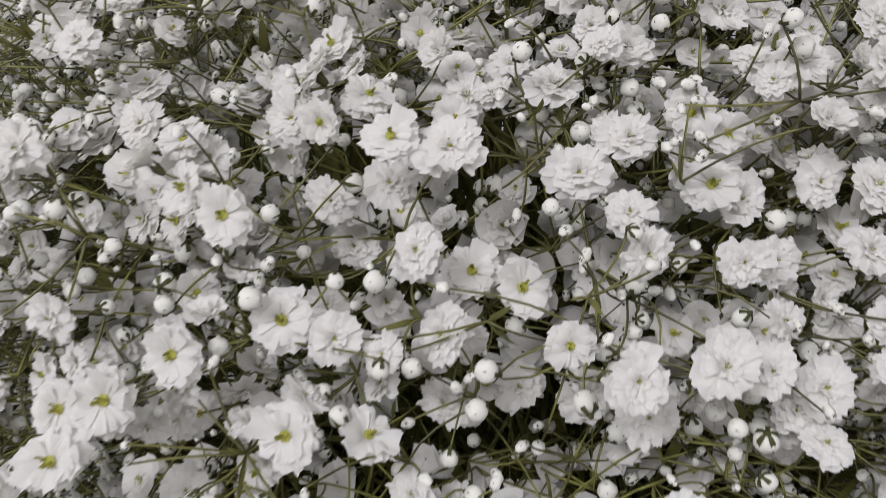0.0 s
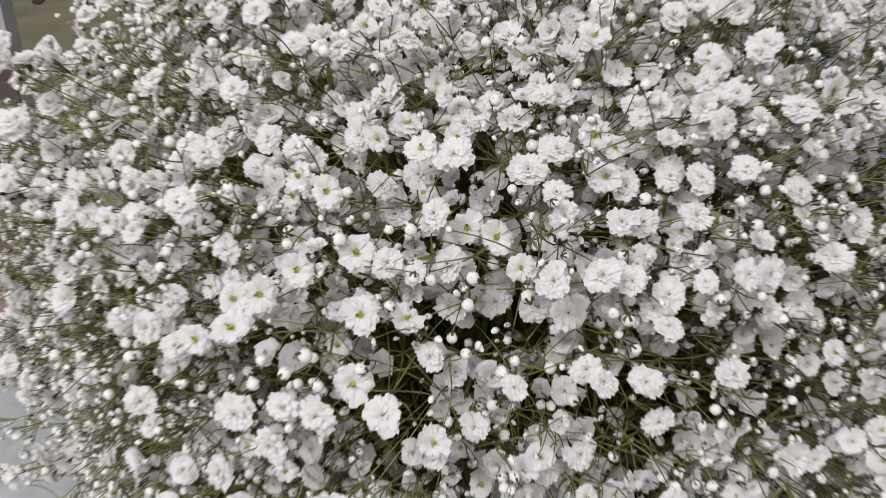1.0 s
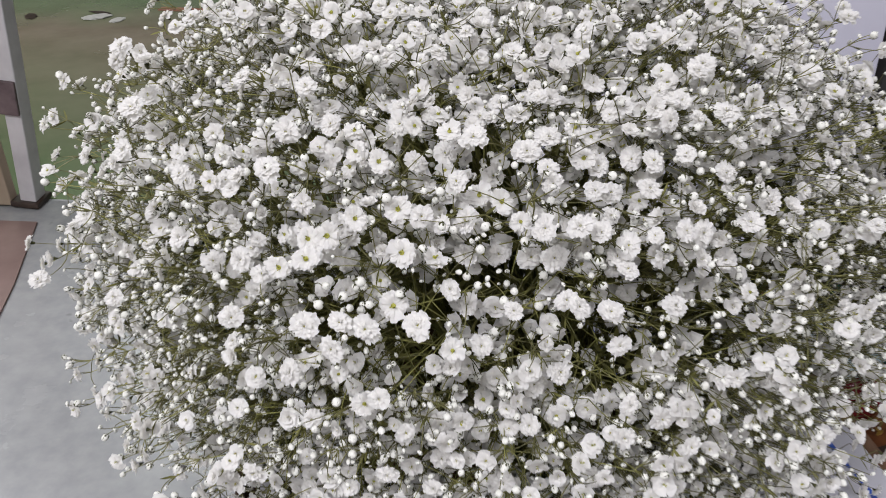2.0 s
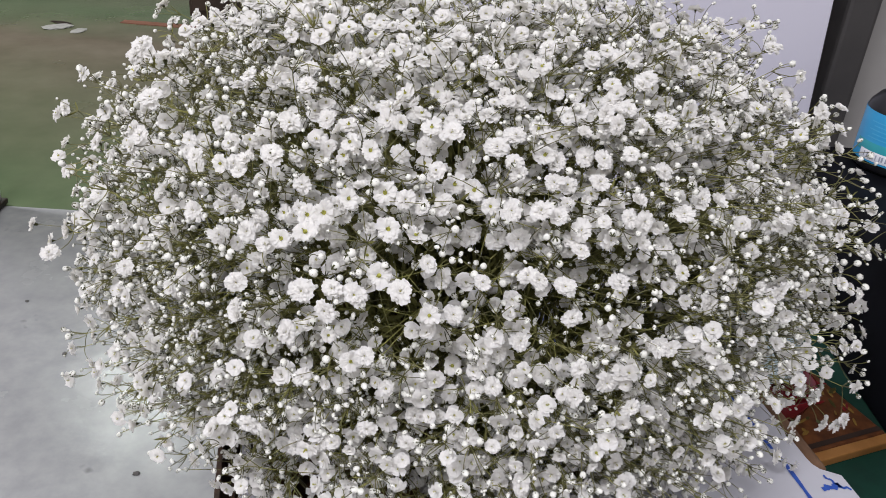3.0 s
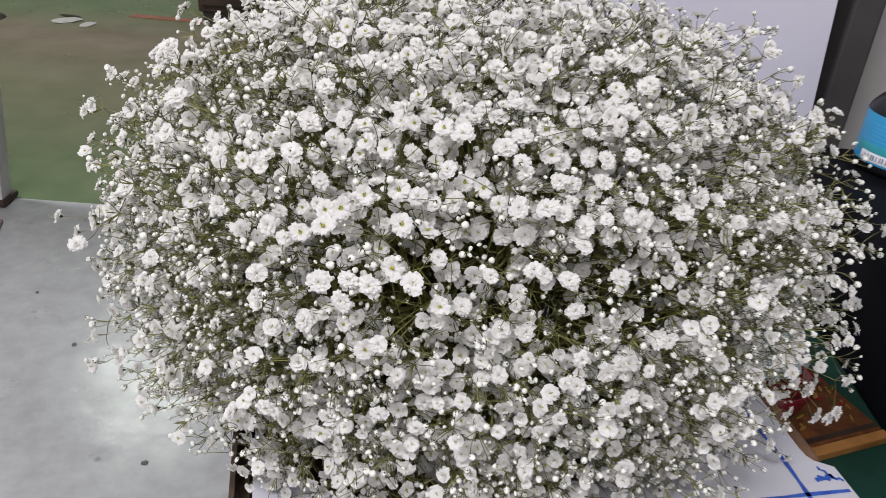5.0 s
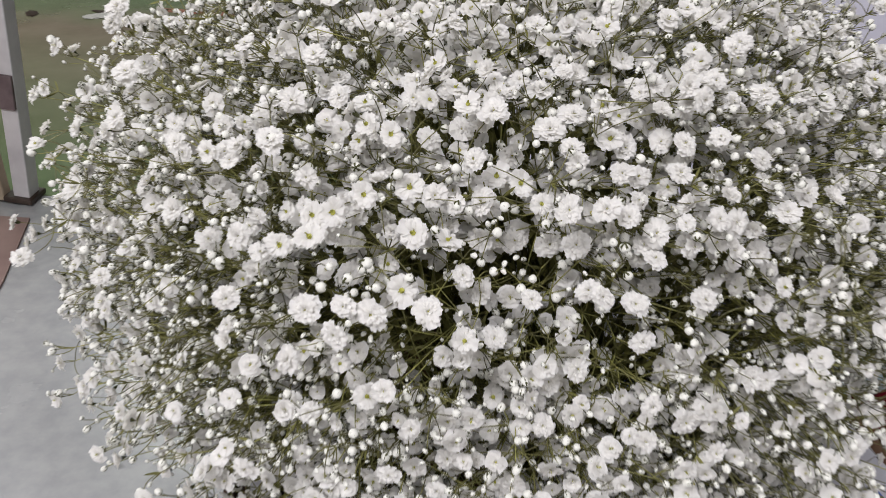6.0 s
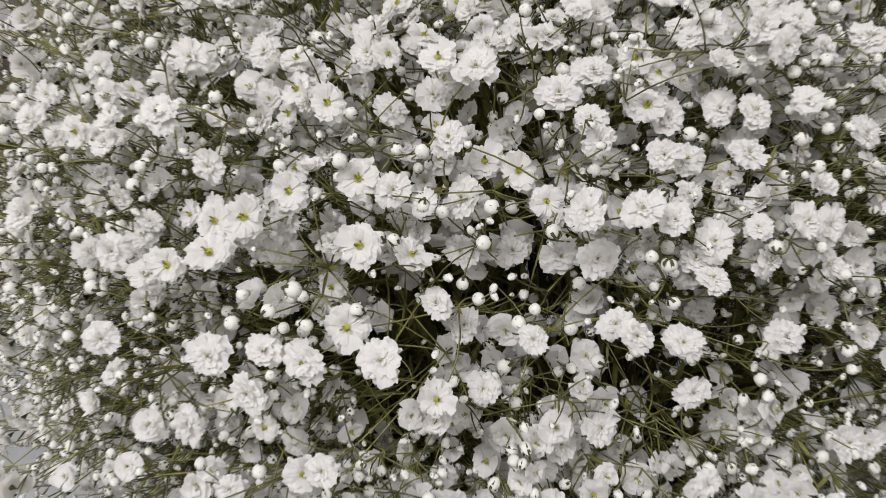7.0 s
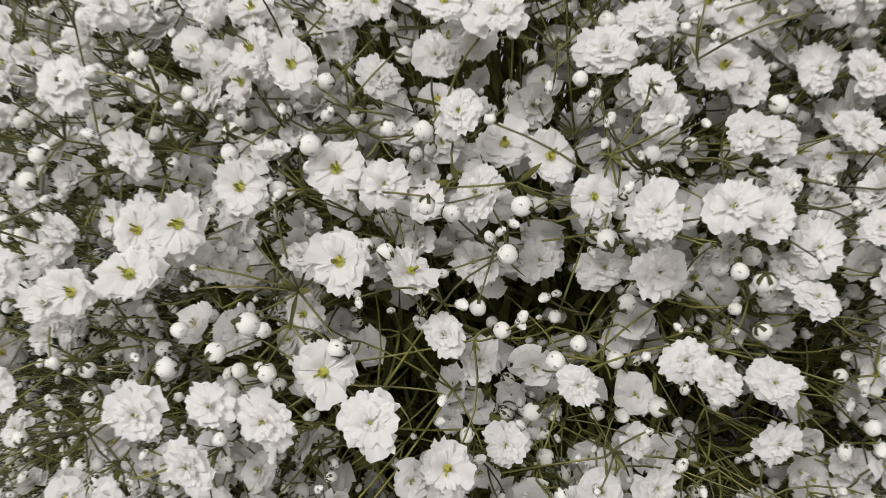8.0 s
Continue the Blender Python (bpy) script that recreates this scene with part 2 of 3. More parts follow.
part("hinge_plate", box(-0.060, 0.0225, -0.042, -0.0305, 0.30, 0.40, 0.003), HINGE, post, "dark plum hinge plate")
part("foot_block", box(-0.05, 0.034, -0.045, 0.045, 0.004, 0.022, 0.004), DARK_WOOD, post, "dark foot")
leaf = empty("door", (-1.38, 1.90, 0))
tagged(leaf, "beige board door standing open", "door", kind="structure")
part("door_leaf", box(-0.75, 0.02, -0.02, 0.02, 0.012, 2.1, 0.004), BEIGE, leaf)
tagged(mesh_object("door_step", extrude_outline([(-1.245, 1.80), (-1.145, 1.48), (-1.0, 0.9), (-3.2, 0.9), (-3.2, 1.80)], -0.05, 0.006), MAUVE), "mauve-brown floor strip by the door", "step", kind="structure")

# dark cabinet, tape, litter and pale sheen shapes far back on the green floor
far = empty("dark_cabinet", (-1.10, 4.35, 0))
tagged(far, "dark brown wooden cabinet standing on the green floor", "cabinet")
part("carcass", box(-0.26, 0.5, -0.22, 0.3, 0.06, 1.2, 0.008), DARK_WOOD, far)
part("plinth", box(-0.24, 0.48, -0.2, 0.28, 0.0, 0.06), DARK_GREY, far)
part("cabinet_door", box(-0.24, 0.10, -0.238, -0.22, 0.1, 1.17, 0.005), DARK_WOOD, far)
part("cabinet_door", box(0.12, 0.48, -0.238, -0.22, 0.1, 1.17, 0.005), DARK_WOOD, far)
tagged(mesh_object("floor_tape", box(-0.21, 0.21, -0.03, 0.03, -0.003, 0.0015, m=pose(-1.54, 4.17, 0, 0, 0, -3)), RED_TAPE), "faded red tape strip on the green floor", "tape")


def crumpled(name, place, sx, sy, sz, seed, mat, label):
    rng = random.Random(seed)
    bm = bmesh.new()
    bmesh.ops.create_icosphere(bm, subdivisions=3, radius=1)
    for v in bm.verts:
        k = 1 + 0.35 * noise.noise(v.co * 2.1 + Vector((seed, 0, 0))) + 0.08 * rng.uniform(-1, 1)
        v.co = Vector((v.co.x * k * sx, v.co.y * k * sy, max(0.0, v.co.z * k * sz + sz * 0.6)))
    bm.transform(pose(*place, 0, 0, seed * 40))
    return tagged(mesh_object(name, bm, mat), label, "litter")


# Two pale solids stand in for a sheen on the floor.
crumpled("sheen_patch", (-2.02, 3.99, -0.003), 0.075, 0.05, 0.005, 1, FLOOR_SHEEN, "pale grey shape standing in for a sheen on the green floor")
crumpled("sheen_patch", (-1.89, 3.94, -0.003), 0.05, 0.03, 0.004, 2, FLOOR_SHEEN, "small pale shape standing in for a sheen on the green floor")
crumpled("dark_scrap", (-2.37, 3.97, -0.003), 0.06, 0.03, 0.004, 3, DARK_WOOD, "dark scrap lying on the green floor")
crumpled("dark_scrap", (-2.04, 4.075, -0.003), 0.065, 0.022, 0.004, 4, DARK_WOOD, "thin dark strip lying beside a pale sheen shape")
for i, (px, py, r) in enumerate([(-0.512, 0.90, 0.0065), (-0.86, 0.86, 0.006), (-0.80, 1.25, 0.006), (-0.98, 1.45, 0.005)]):
    crumpled("grit", (px, py, 0), r, r * 0.8, r * 0.4, 5 + i, GRIT, "small dark speck of grit on concrete")

# ---- table, carton, cabinet and the things on them ----
TABLE_Z = 0.61
table = empty("green_table", (0, 0, 0))
tagged(table, "low table with dark green cloth top", "table")
part("tabletop", box(0.0, 1.25, -0.05, 0.76, TABLE_Z - 0.03, TABLE_Z, 0.004), GREEN_CLOTH, table)
for px, py in ((0.05, 0.0), (1.2, 0.0), (0.05, 0.71), (1.2, 0.71)):
    part("leg", box(px - 0.02, px + 0.02, py - 0.02, py + 0.02, 0, TABLE_Z - 0.03, 0.003), DARK_WOOD, table)

CARTON_TURN, TOP_Z = 11.5, 0.785
U0, U1, V0, V1 = -0.064, 0.3315, -0.06, 0.44
carton = empty("flower_carton", (0, 0, TABLE_Z + 0.001), CARTON_TURN)
tagged(carton, "cardboard carton with white lined top and blue marker lines", "carton")
H = TOP_Z - TABLE_Z - 0.001
STEP = U1 - 0.0145
outline = [(U0 + 0.012, V0), (U1, V0), (U1, 0.120), (U1 - 0.004, 0.1245), (U1 - 0.007, 0.1255), (U1 - 0.011, 0.127), (U1 - 0.0138, 0.132), (STEP, 0.138),
           (STEP, 0.30), (U1 - 0.012, 0.312), (U1, 0.316), (U1, V1), (U0 + 0.012, V1)]
HOLE = (0.075, 0.235, 0.13)


def sheet_with_hole(points, hole, z0, z1):
    """A board of that outline with a round opening."""
    cx, cy, r = hole
    bm = bmesh.new()
    n = 96
    ring_in, ring_out = [], []
    poly = [Vector((x, y)) for x, y in points]

    def reach(dx, dy):
        best = None
        for a, b in zip(poly, poly[1:] + poly[:1]):
            e = b - a
            den = dx * e.y - dy * e.x
            if abs(den) < 1e-9:
                continue
            s = ((a.x - cx) * e.y - (a.y - cy) * e.x) / den
            q = ((a.x - cx) * dy - (a.y - cy) * dx) / den
            if s > 0 and -1e-6 <= q <= 1 + 1e-6 and (best is None or s < best):
                best = s
        return best

    angles = sorted([2 * math.pi * i / n for i in range(n)] + [math.atan2(p.y - cy, p.x - cx) % (2 * math.pi) for p in poly])
    for a in angles:
        dx, dy = math.cos(a), math.sin(a)
        s = reach(dx, dy) or r * 1.2
        ring_in.append((cx + r * dx, cy + r * dy))
        ring_out.append((cx + s * dx, cy + s * dy))
    rows = [[bm.verts.new((x, y, z)) for x, y in ring] for ring, z in ((ring_in, z0), (ring_out, z0), (ring_out, z1), (ring_in, z1))]
    k = len(angles)
    for a, b in zip(rows, rows[1:] + rows[:1]):
        for i in range(k):
            bm.faces.new((a[i], a[(i + 1) % k], b[(i + 1) % k], b[i]))
    return bm


part("side_panel", box(U1 - 0.026, U1 - 0.020, V0, V1, 0, H - 0.006), CARD, carton)
part("side_panel", box(U0 + 0.010, U0 + 0.0155, V0, V1, 0, H - 0.0045), CARD_SHADED, carton)
part("end_panel", box(U0 + 0.016, U1 - 0.027, V0, V0 + 0.006, 0, H - 0.006), CARD, carton)
part("end_panel", box(U0 + 0.016, U1 - 0.027, V1 - 0.006, V1, 0, H - 0.006), CARD, carton)
part("base", box(U0 + 0.016, U1 - 0.027, V0 + 0.007, V1 - 0.007, 0, 0.005), CARD, carton)
part("top_board", sheet_with_hole(outline, HOLE, H - 0.0055, H - 0.0015), CARD, carton, "brown cut edge of the top board")
part("white_liner", sheet_with_hole(outline, HOLE, H - 0.0013, H), WHITE_CARD, carton, "white paper facing")
roll = lathe([(0.0001, 0.0), (0.004, 0.0006), (0.0062, 0.003), (0.0065, 0.008), (0.0065, 0.160), (0.0062, 0.165), (0.0001, 0.168)], 14)
roll.transform(pose(STEP + 0.0066, 0.128, H - 0.0072, -90, 0, 0))
part("rolled_edge", roll, CARD, carton, "rounded brown cut edge of the hand slot", True)
# open corrugated edge on one long side: two brown liners, dark core as the gap's shade
part("edge_liner", box(U0 - 0.002, U0 + 0.0015, V0, V1, 0, H + 0.001, 0.0006), CARD_SHADED, carton, "brown corrugated edge with shade in its colour")
part("edge_core", box(U0 + 0.0016, U0 + 0.0095, V0 + 0.002, V1, 0, H - 0.012), CARD_SHADED, carton, "dark core coloured as the shaded gap between the liners")
part("edge_liner", box(U0 + 0.0096, U0 + 0.0099, V0, V1, 0, H + 0.0008), CARD_SHADED, carton, "brown corrugated edge with shade in its colour")


def marker(u0, v0, u1, v1, w, seed):
    """A hand-drawn marker line on the carton's top, uneven in width."""
    rng = random.Random(seed)
    bm = bmesh.new()
    d = Vector((u1 - u0, v1 - v0))
    nrm = Vector((-d.y, d.x)).normalized()
    rows = []
    for i in range(25):
        p = Vector((u0, v0)) + d * (i / 24) + nrm * 0.0006 * math.sin(i * 0.5 + seed)
        h = w * (0.34 + 0.12 * rng.uniform(-1, 1))
        rows.append([bm.verts.new((*(p + nrm * h), H + 0.0004)), bm.verts.new((*(p - nrm * h), H + 0.0004))])
    for a, b in zip(rows, rows[1:]):
        bm.faces.new((a[0], a[1], b[1], b[0]))
    return bm


for i, (a, b, c, d, w) in enumerate([(0.299, V0 + 0.01, 0.2985, 0.143, 0.0038), (0.2985, 0.148, 0.294, 0.36, 0.004), (0.186, V0 + 0.01, 0.186, 0.38, 0.0036), 
                                     (-0.05, 0.095, 0.329, 0.0985, 0.0042), (0.311, 0.1105, 0.325, 0.1115, 0.0062), (0.324, 0.112, 0.3185, 0.121, 0.0026), (0.323, 0.111, 0.3305, 0.108, 0.0028)]):
    part("marker_line", marker(a, b, c, d, w, i), INK, carton, "blue marker line")

# black cabinet beside the carton
cabinet = empty("black_cabinet", (0, 0, TABLE_Z + 0.001))
tagged(cabinet, "low black laminate cabinet on the green table", "cabinet")
part("carcass", box(0.505, 1.15, 0.12, 0.72, 0, 0.172, 0.003), BLACK, cabinet)
part("top", box(0.468, 1.17, 0.10, 0.728, 0.173, 0.20, 0.004), BLACK, cabinet)
part("knob", (lambda b: (b.transform(pose(0.505, 0.33, 0.10, 0, -90, 0)), b)[1])(lathe([(0.0001, 0.012), (0.005, 0.011), (0.006, 0.007), (0.0035, 0.004), (0.003, 0.0)], 16)), LABEL_GREY, cabinet, "small grey knob", True)

# jar with a blue label
jar = empty("supplement_jar", (0.5605, 0.667, TABLE_Z + 0.201 + 0.0012), 8)
jar.scale = (0.87, 0.87, 0.78)
tagged(jar, "black plastic jar with bright blue label and flip cap", "jar")
part("body", lathe([(0.0001, 0.0), (0.050, 0.0), (0.055, 0.004), (0.056, 0.01), (0.056, 0.086), (0.054, 0.094), (0.046, 0.106), (0.037, 0.112), (0.035, 0.116), (0.035, 0.12), (0.0001, 0.12)], 56), BLACK_PLASTIC, jar, smooth=True)
cap = part("cap", lathe([(0.0001, 0.119), (0.038, 0.119), (0.0385, 0.121), (0.0385, 0.137), (0.037, 0.140), (0.03, 0.1415), (0.0001, 0.142)], 56), BLACK_PLASTIC, jar, "black ribbed flip cap", True)
part("cap_tab", box(-0.046, -0.036, -0.006, 0.006, 0.133, 0.139, 0.002), BLACK_PLASTIC, cap)
label = part("label", lathe([(0.0564, 0.015), (0.0566, 0.016), (0.0566, 0.086), (0.0564, 0.087)], 64, 85, 215), BLUE_LABEL, jar, "bright blue paper label", True)
part("label_band", lathe([(0.0568, 0.028), (0.0570, 0.029), (0.0570, 0.043), (0.0568, 0.044)], 40, 165, 110), TEAL, label, "teal band", True)
part("label_panel", lathe([(0.0571, 0.018), (0.0573, 0.0185), (0.0573, 0.0315), (0.0571, 0.032)], 30, 178, 78), LABEL_WHITE, label, "white panel with unreadable print", True)
for i in range(14):
    part("print_bar", lathe([(0.0575, 0.0215), (0.0576, 0.0216), (0.0576, 0.029), (0.0575, 0.0291)], 2, 186 + i * 4.4 + (i % 3) * 0.7, 1.3 + (i % 4) * 0.5), LABEL_GREY, label)
for i in range(5):
    part("text_bar", lathe([(0.0569, 0.050), (0.0570, 0.0501), (0.0570, 0.0513), (0.0569, 0.0514)], 16, 182 + (i % 2) * 6, 52 - i * 6), LABEL_PALE, label).location = (0, 0, 0.0058 * i)
part("label_edge", lathe([(0.0568, 0.016), (0.0569, 0.0165), (0.0569, 0.0855), (0.0568, 0.086)], 2, 262, 3), BLACK_PLASTIC, label)
part("side_label", lathe([(0.0568, 0.022), (0.0569, 0.0225), (0.0569, 0.0355), (0.0568, 0.036)], 12, 268, 28), LABEL_WHITE, label)

# patterned box between carton and cabinet
tray = empty("patterned_box", (0.3935, 0.497, TABLE_Z + 0.001), 22)
tray.scale = (0.95, 1, 0.62)
tagged(tray, "flat red and gold patterned box with orange wooden edge", "box")
part("body", box(-0.085, 0.072, -0.11, 0.20, 0, 0.016, 0.002), RUST_PRINT, tray)
part("edge_strip", box(-0.086, 0.073, -0.122, -0.1105, 0, 0.0165, 0.002), ORANGE_WOOD, tray, "orange wooden edge")
part("border", box(-0.083, 0.071, -0.106, -0.100, 0.0162, 0.0168), DARK_WOOD, tray, "dark border")
rng = random.Random(4)
for i in range(260):
    bm = lathe([(0.0001, 0.0012), (0.0034, 0.001), (0.004, 0.0)], 7)
    bm.transform(pose(rng.uniform(-0.075, 0.068), rng.uniform(-0.09, 0.19), 0.0163 + 0.00002 * i, 0, 0, rng.uniform(0, 90)) @ Matrix.Diagonal((rng.uniform(0.7, 2.3), rng.uniform(0.3, 0.6), 1, 1)))
    part("motif", bm, (GOLD_PRINT, OLIVE_PRINT, GOLD_PRINT, RED_PRINT, GOLD_PRINT)[i % 5], tray)
pot = empty("red_dish", (0.380, 0.447, TABLE_Z + 0.0143))
pot.scale = (1.1, 1.1, 1.25)
tagged(pot, "small dark red dish with pale blue film", "dish")
DISH_RED = plain("dark_red_glaze", (0.075, 0.006, 0.010), (0.14, 0.012, 0.016), 60, 0.25)
part("bowl", lathe([(0.0001, 0.0), (0.026, 0.0), (0.034, 0.008), (0.040, 0.03), (0.038, 0.03), (0.032, 0.010), (0.0001, 0.004)], 40), DISH_RED, pot, smooth=True)
film = lathe([(0.0001, 0.040), (0.036, 0.038), (0.050, 0.033), (0.056, 0.024)], 36)
for v in film.verts:
    v.co.z += 0.004 * noise.noise(v.co * 60)
    v.co.y += 0.055
part("film_cover", film, FILM, pot, "pale blue translucent film", True)

# ---- the bunch of baby's breath ----
MID, RADII = np.array((0.043, 0.253, 0.891)), np.array((0.233, 0.178, 0.172))
ROOT = np.array((0.075, 0.27, TABLE_Z + 0.02))
rs = np.random.RandomState(11)


def bulk_mesh(name, verts, tris, mat_index, mats, smooth=True):
    """One triangle mesh from arrays."""
    me = bpy.data.meshes.new(name)
    me.vertices.add(len(verts))
    me.vertices.foreach_set("co", np.ascontiguousarray(verts, dtype=np.float32).ravel())
    me.loops.add(3 * len(tris))
    me.loops.foreach_set("vertex_index", np.ascontiguousarray(tris, dtype=np.int32).ravel())
    me.polygons.add(len(tris))
    me.polygons.foreach_set("loop_start", np.arange(0, 3 * len(tris), 3, dtype=np.int32))
    me.polygons.foreach_set("material_index", np.ascontiguousarray(mat_index, dtype=np.int32))
    me.polygons.foreach_set("use_smooth", np.full(len(tris), smooth))
    for m in mats:
        me.materials.append(m)
    me.update(calc_edges=True)
    return me


def joined(pieces):
    """(verts, tris, material indices) of several pieces as one."""
    vs, fs, ms, off = [], [], [], 0
    for v, f, m in pieces:
        vs.append(v), fs.append(f + off), ms.append(m)
        off += len(v)
    return np.concatenate(vs), np.concatenate(fs), np.concatenate(ms)


def grid_tris(rows, cols, wrap=False):
    out = []
    for i in range(rows - 1):
        for j in range(cols if wrap else cols - 1):
            a, b = i * cols + j, i * cols + (j + 1) % cols
            out += [(a, b, b + cols), (a, b + cols, a + cols)]
    return np.array(out)


def petal(rng, length, width, lift, curl, azimuth, rows, cols, base=0.06):
    """A ruffled petal that narrows to its claw; radius 1 is the flower's."""
    s = np.linspace(0, 1, rows)[:, None]
    t = np.linspace(-1, 1, cols)[None, :]
    half = width * (0.16 + 0.92 * s ** 0.85)
    frill = 1 - 0.13 * t ** 4 * s + 0.055 * s * np.sin(t * rng.uniform(6, 10) + rng.uniform(0, 6)) - 0.05 * s * np.exp(-(t / 0.2) ** 2)
    ang = np.radians(lift) - np.radians(curl) * s
    along = length * s * frill * (1 + (s > 0.99) * np.array([rng.uniform(-0.06, 0.03) for _ in range(cols)])[None, :])
    r = along * np.cos(ang) + base
    z = along * np.sin(ang) + 0.10 * width * t ** 2 + 0.06 * s ** 2 * np.sin(t * rng.uniform(3.5, 7) + rng.uniform(0, 6)) * np.ones_like(s) + rng.uniform(-0.20, 0.20) * width * t * s
    side = half * t * (1 - 0.12 * s ** 4 * t ** 2)
    a = np.radians(azimuth)
    x, y = r * np.cos(a) - side * np.sin(a), r * np.sin(a) + side * np.cos(a)
    return np.stack([x, y, z], -1).reshape(-1, 3), grid_tris(rows, cols)


def flower_shape(seed, full, rows, cols, share=1.0, cup=0.0):
    """Petals of a double flower: flat outer ones, then steeper, shorter ones inside. full: how much they fill the middle; cup: degrees by which they close."""
    rng = random.Random(seed)
    out = []
    sway, phase, flat, skew = rng.uniform(4, 14), rng.uniform(0, 6.28), rng.uniform(0.80, 0.98), rng.uniform(-0.14, 0.14)
    rings = [(8, 1.0, 0.47, 9, 10), (7, 0.84, 0.44, 18, 14), (6, 0.62, 0.38, 32, 20)]
    if full > 0.5:
        rings += [(5, 0.50, 0.28, 56, 26), (4, 0.34, 0.2, 74, 20)]
    for k, (n, length, width, lift, curl) in enumerate(rings):
        n = max(3, round(n * share))
        for i in range(n):
            v, f = petal(rng, length * rng.uniform(0.86, 1.08), width * (1.0 if full > 0.5 else 1.22) * rng.uniform(0.88, 1.15) / share ** 0.5, lift + cup + sway * math.cos(6.2832 * i / n + phase) + rng.uniform(-11, 17), curl + rng.uniform(-14, 12),
                         360 * (i + 0.4 * k) / n + rng.uniform(-13, 13), rows, cols, 0.05 if full > 0.5 else 0.05 + 0.05 * k)
            v[:, 2] += 0.03 * k
            v += 0.055 * np.array([noise.noise_vector(Vector(p) * 4.5 + Vector((seed, k, i))) for p in v]) * np.linalg.norm(v, axis=1, keepdims=True)
            v[:, 0] = v[:, 0] * flat + skew * v[:, 1]
            out.append((v, f, np.zeros(len(f), int)))
    return joined(out)


def centre_shape(seed, count=9):
    """Green throat and a few bent stamens."""
    rng = random.Random(seed)
    out = []
    for i in range(count):
        a, tilt, h = rng.uniform(0, 6.28), rng.uniform(0.1, 0.55), rng.uniform(0.28, 0.5)
        foot = np.array((0.06 * math.cos(a), 0.06 * math.sin(a), 0.05))
        tip = np.array((math.cos(a) * tilt * h, math.sin(a) * tilt * h, h))
        side = np.array((-math.sin(a), math.cos(a), 0)) * 0.028
        v = np.stack([foot - side, foot + side, tip + side * 1.6, tip - side * 1.6, tip + (0, 0, 0.06)])
        out.append((v, np.array([(0, 1, 2), (0, 2, 3), (3, 2, 4)]), np.full(3, 1)))
    disc = np.array([(0.19 * math.cos(i * 1.047), 0.19 * math.sin(i * 1.047), 0.14) for i in range(6)] + [(0, 0, 0.20)])
    out.append((disc, np.array([(i, (i + 1) % 6, 6) for i in range(6)]), np.full(6, 1)))
    return joined(out)


def calyx_shape(radius, height, foot):
    """A small green cup with five points under a flower or round a bud."""
    n = 10
    rows = [(0.10, foot), (radius * 0.75, foot + 0.3 * (height - foot)), (radius, height)]
    v = []
    for k, (r, z) in enumerate(rows):
        for i in range(n):
            a = 2 * math.pi * i / n
            v.append((r * math.cos(a), r * math.sin(a), z + (0.30 * (height - foot) * (1 if i % 2 else -1) if k == 2 else 0)))
    f = grid_tris(3, n, True)
    return np.array(v), f, np.full(len(f), 2)


def sepals_shape(reach, foot=-0.42, simple=False):
    """Five pointed sepals that hug a bud, with white showing between."""
    out = []
    for i in range(5):
        a = 2 * math.pi * i / 5
        v = []
        steps = ((0.0, 0.55), (0.8, 0.36), (reach, 0.02)) if simple else ((0.0, 0.55), (0.45, 0.42), (0.9, 0.30), (reach, 0.02))
        for k, (p, w) in enumerate(steps):
            polar = math.pi - p
            r, z = 1.13 * math.sin(polar) + (0.14 if k == 0 else 0), 1 + 1.12 * math.cos(polar)
            if k == 0:
                z = foot + 0.3
            for s in (-1, 1):
                v.append((r * math.cos(a + s * w * (0.9 if k else 1.1)), r * math.sin(a + s * w * (0.9 if k else 1.1)), z))
        f = grid_tris(len(steps), 2)
        out.append((np.array(v), f, np.full(len(f), 2)))
    return joined(out if simple else out + [calyx_shape(0.30, foot + 0.42, foot)])


def bud_shape(seed, seg, rings, long=1.12):
    """A round bud with overlapping petal folds, open calyx below."""
    rng = random.Random(seed)
    ph = rng.uniform(0, 6)
    v = []
    for i in range(rings + 1):
        p = math.pi * i / rings
        for j in range(seg):
            a = 2 * math.pi * j / seg
            r = math.sin(p) * (1 + 0.08 * math.sin(3 * a + ph + 2.6 * p) * math.sin(p * 0.5))
            v.append((r * math.cos(a), r * math.sin(a), 1 - long * math.cos(p)))
    f = grid_tris(rings + 1, seg, True)
    return np.array(v), f, np.zeros(len(f), int)


def placed(shape, spots, axes, spins, sizes):
    """Copies of a shape at many places, as arrays."""
    v, f, m = shape
    ref = np.where(np.abs(axes[:, 2:3]) < 0.9, np.array([[0, 0, 1.0]]), np.array([[1.0, 0, 0]]))
    x = np.cross(ref, axes)
    x /= np.linalg.norm(x, axis=1, keepdims=True)
    y = np.cross(axes, x)
    c, s = np.cos(spins)[:, None], np.sin(spins)[:, None]
    basis = np.stack([x * c + y * s, y * c - x * s, axes], -1) * sizes[:, None, None]
    verts = np.einsum("nij,kj->nki", basis, v) + spots[:, None, :]
    tris = f[None] + (np.arange(len(spots)) * len(v))[:, None, None]
    return verts.reshape(-1, 3), tris.reshape(-1, 3), np.tile(m, len(spots))


def tubes(starts, bends, ends, r0, r1, points, sides=3):
    """Thin tapered stems along quadratic bends."""
    n = len(starts)
    t = np.linspace(0, 1, points)[None, :, None]
    mid = (1 - t) ** 2 * starts[:, None] + 2 * t * (1 - t) * bends[:, None] + t ** 2 * ends[:, None]
    d = ends - starts
    d = d / (np.linalg.norm(d, axis=1, keepdims=True) + 1e-9)
    ref = np.where(np.abs(d[:, 2:3]) < 0.9, np.array([[0, 0, 1.0]]), np.array([[1.0, 0, 0]]))
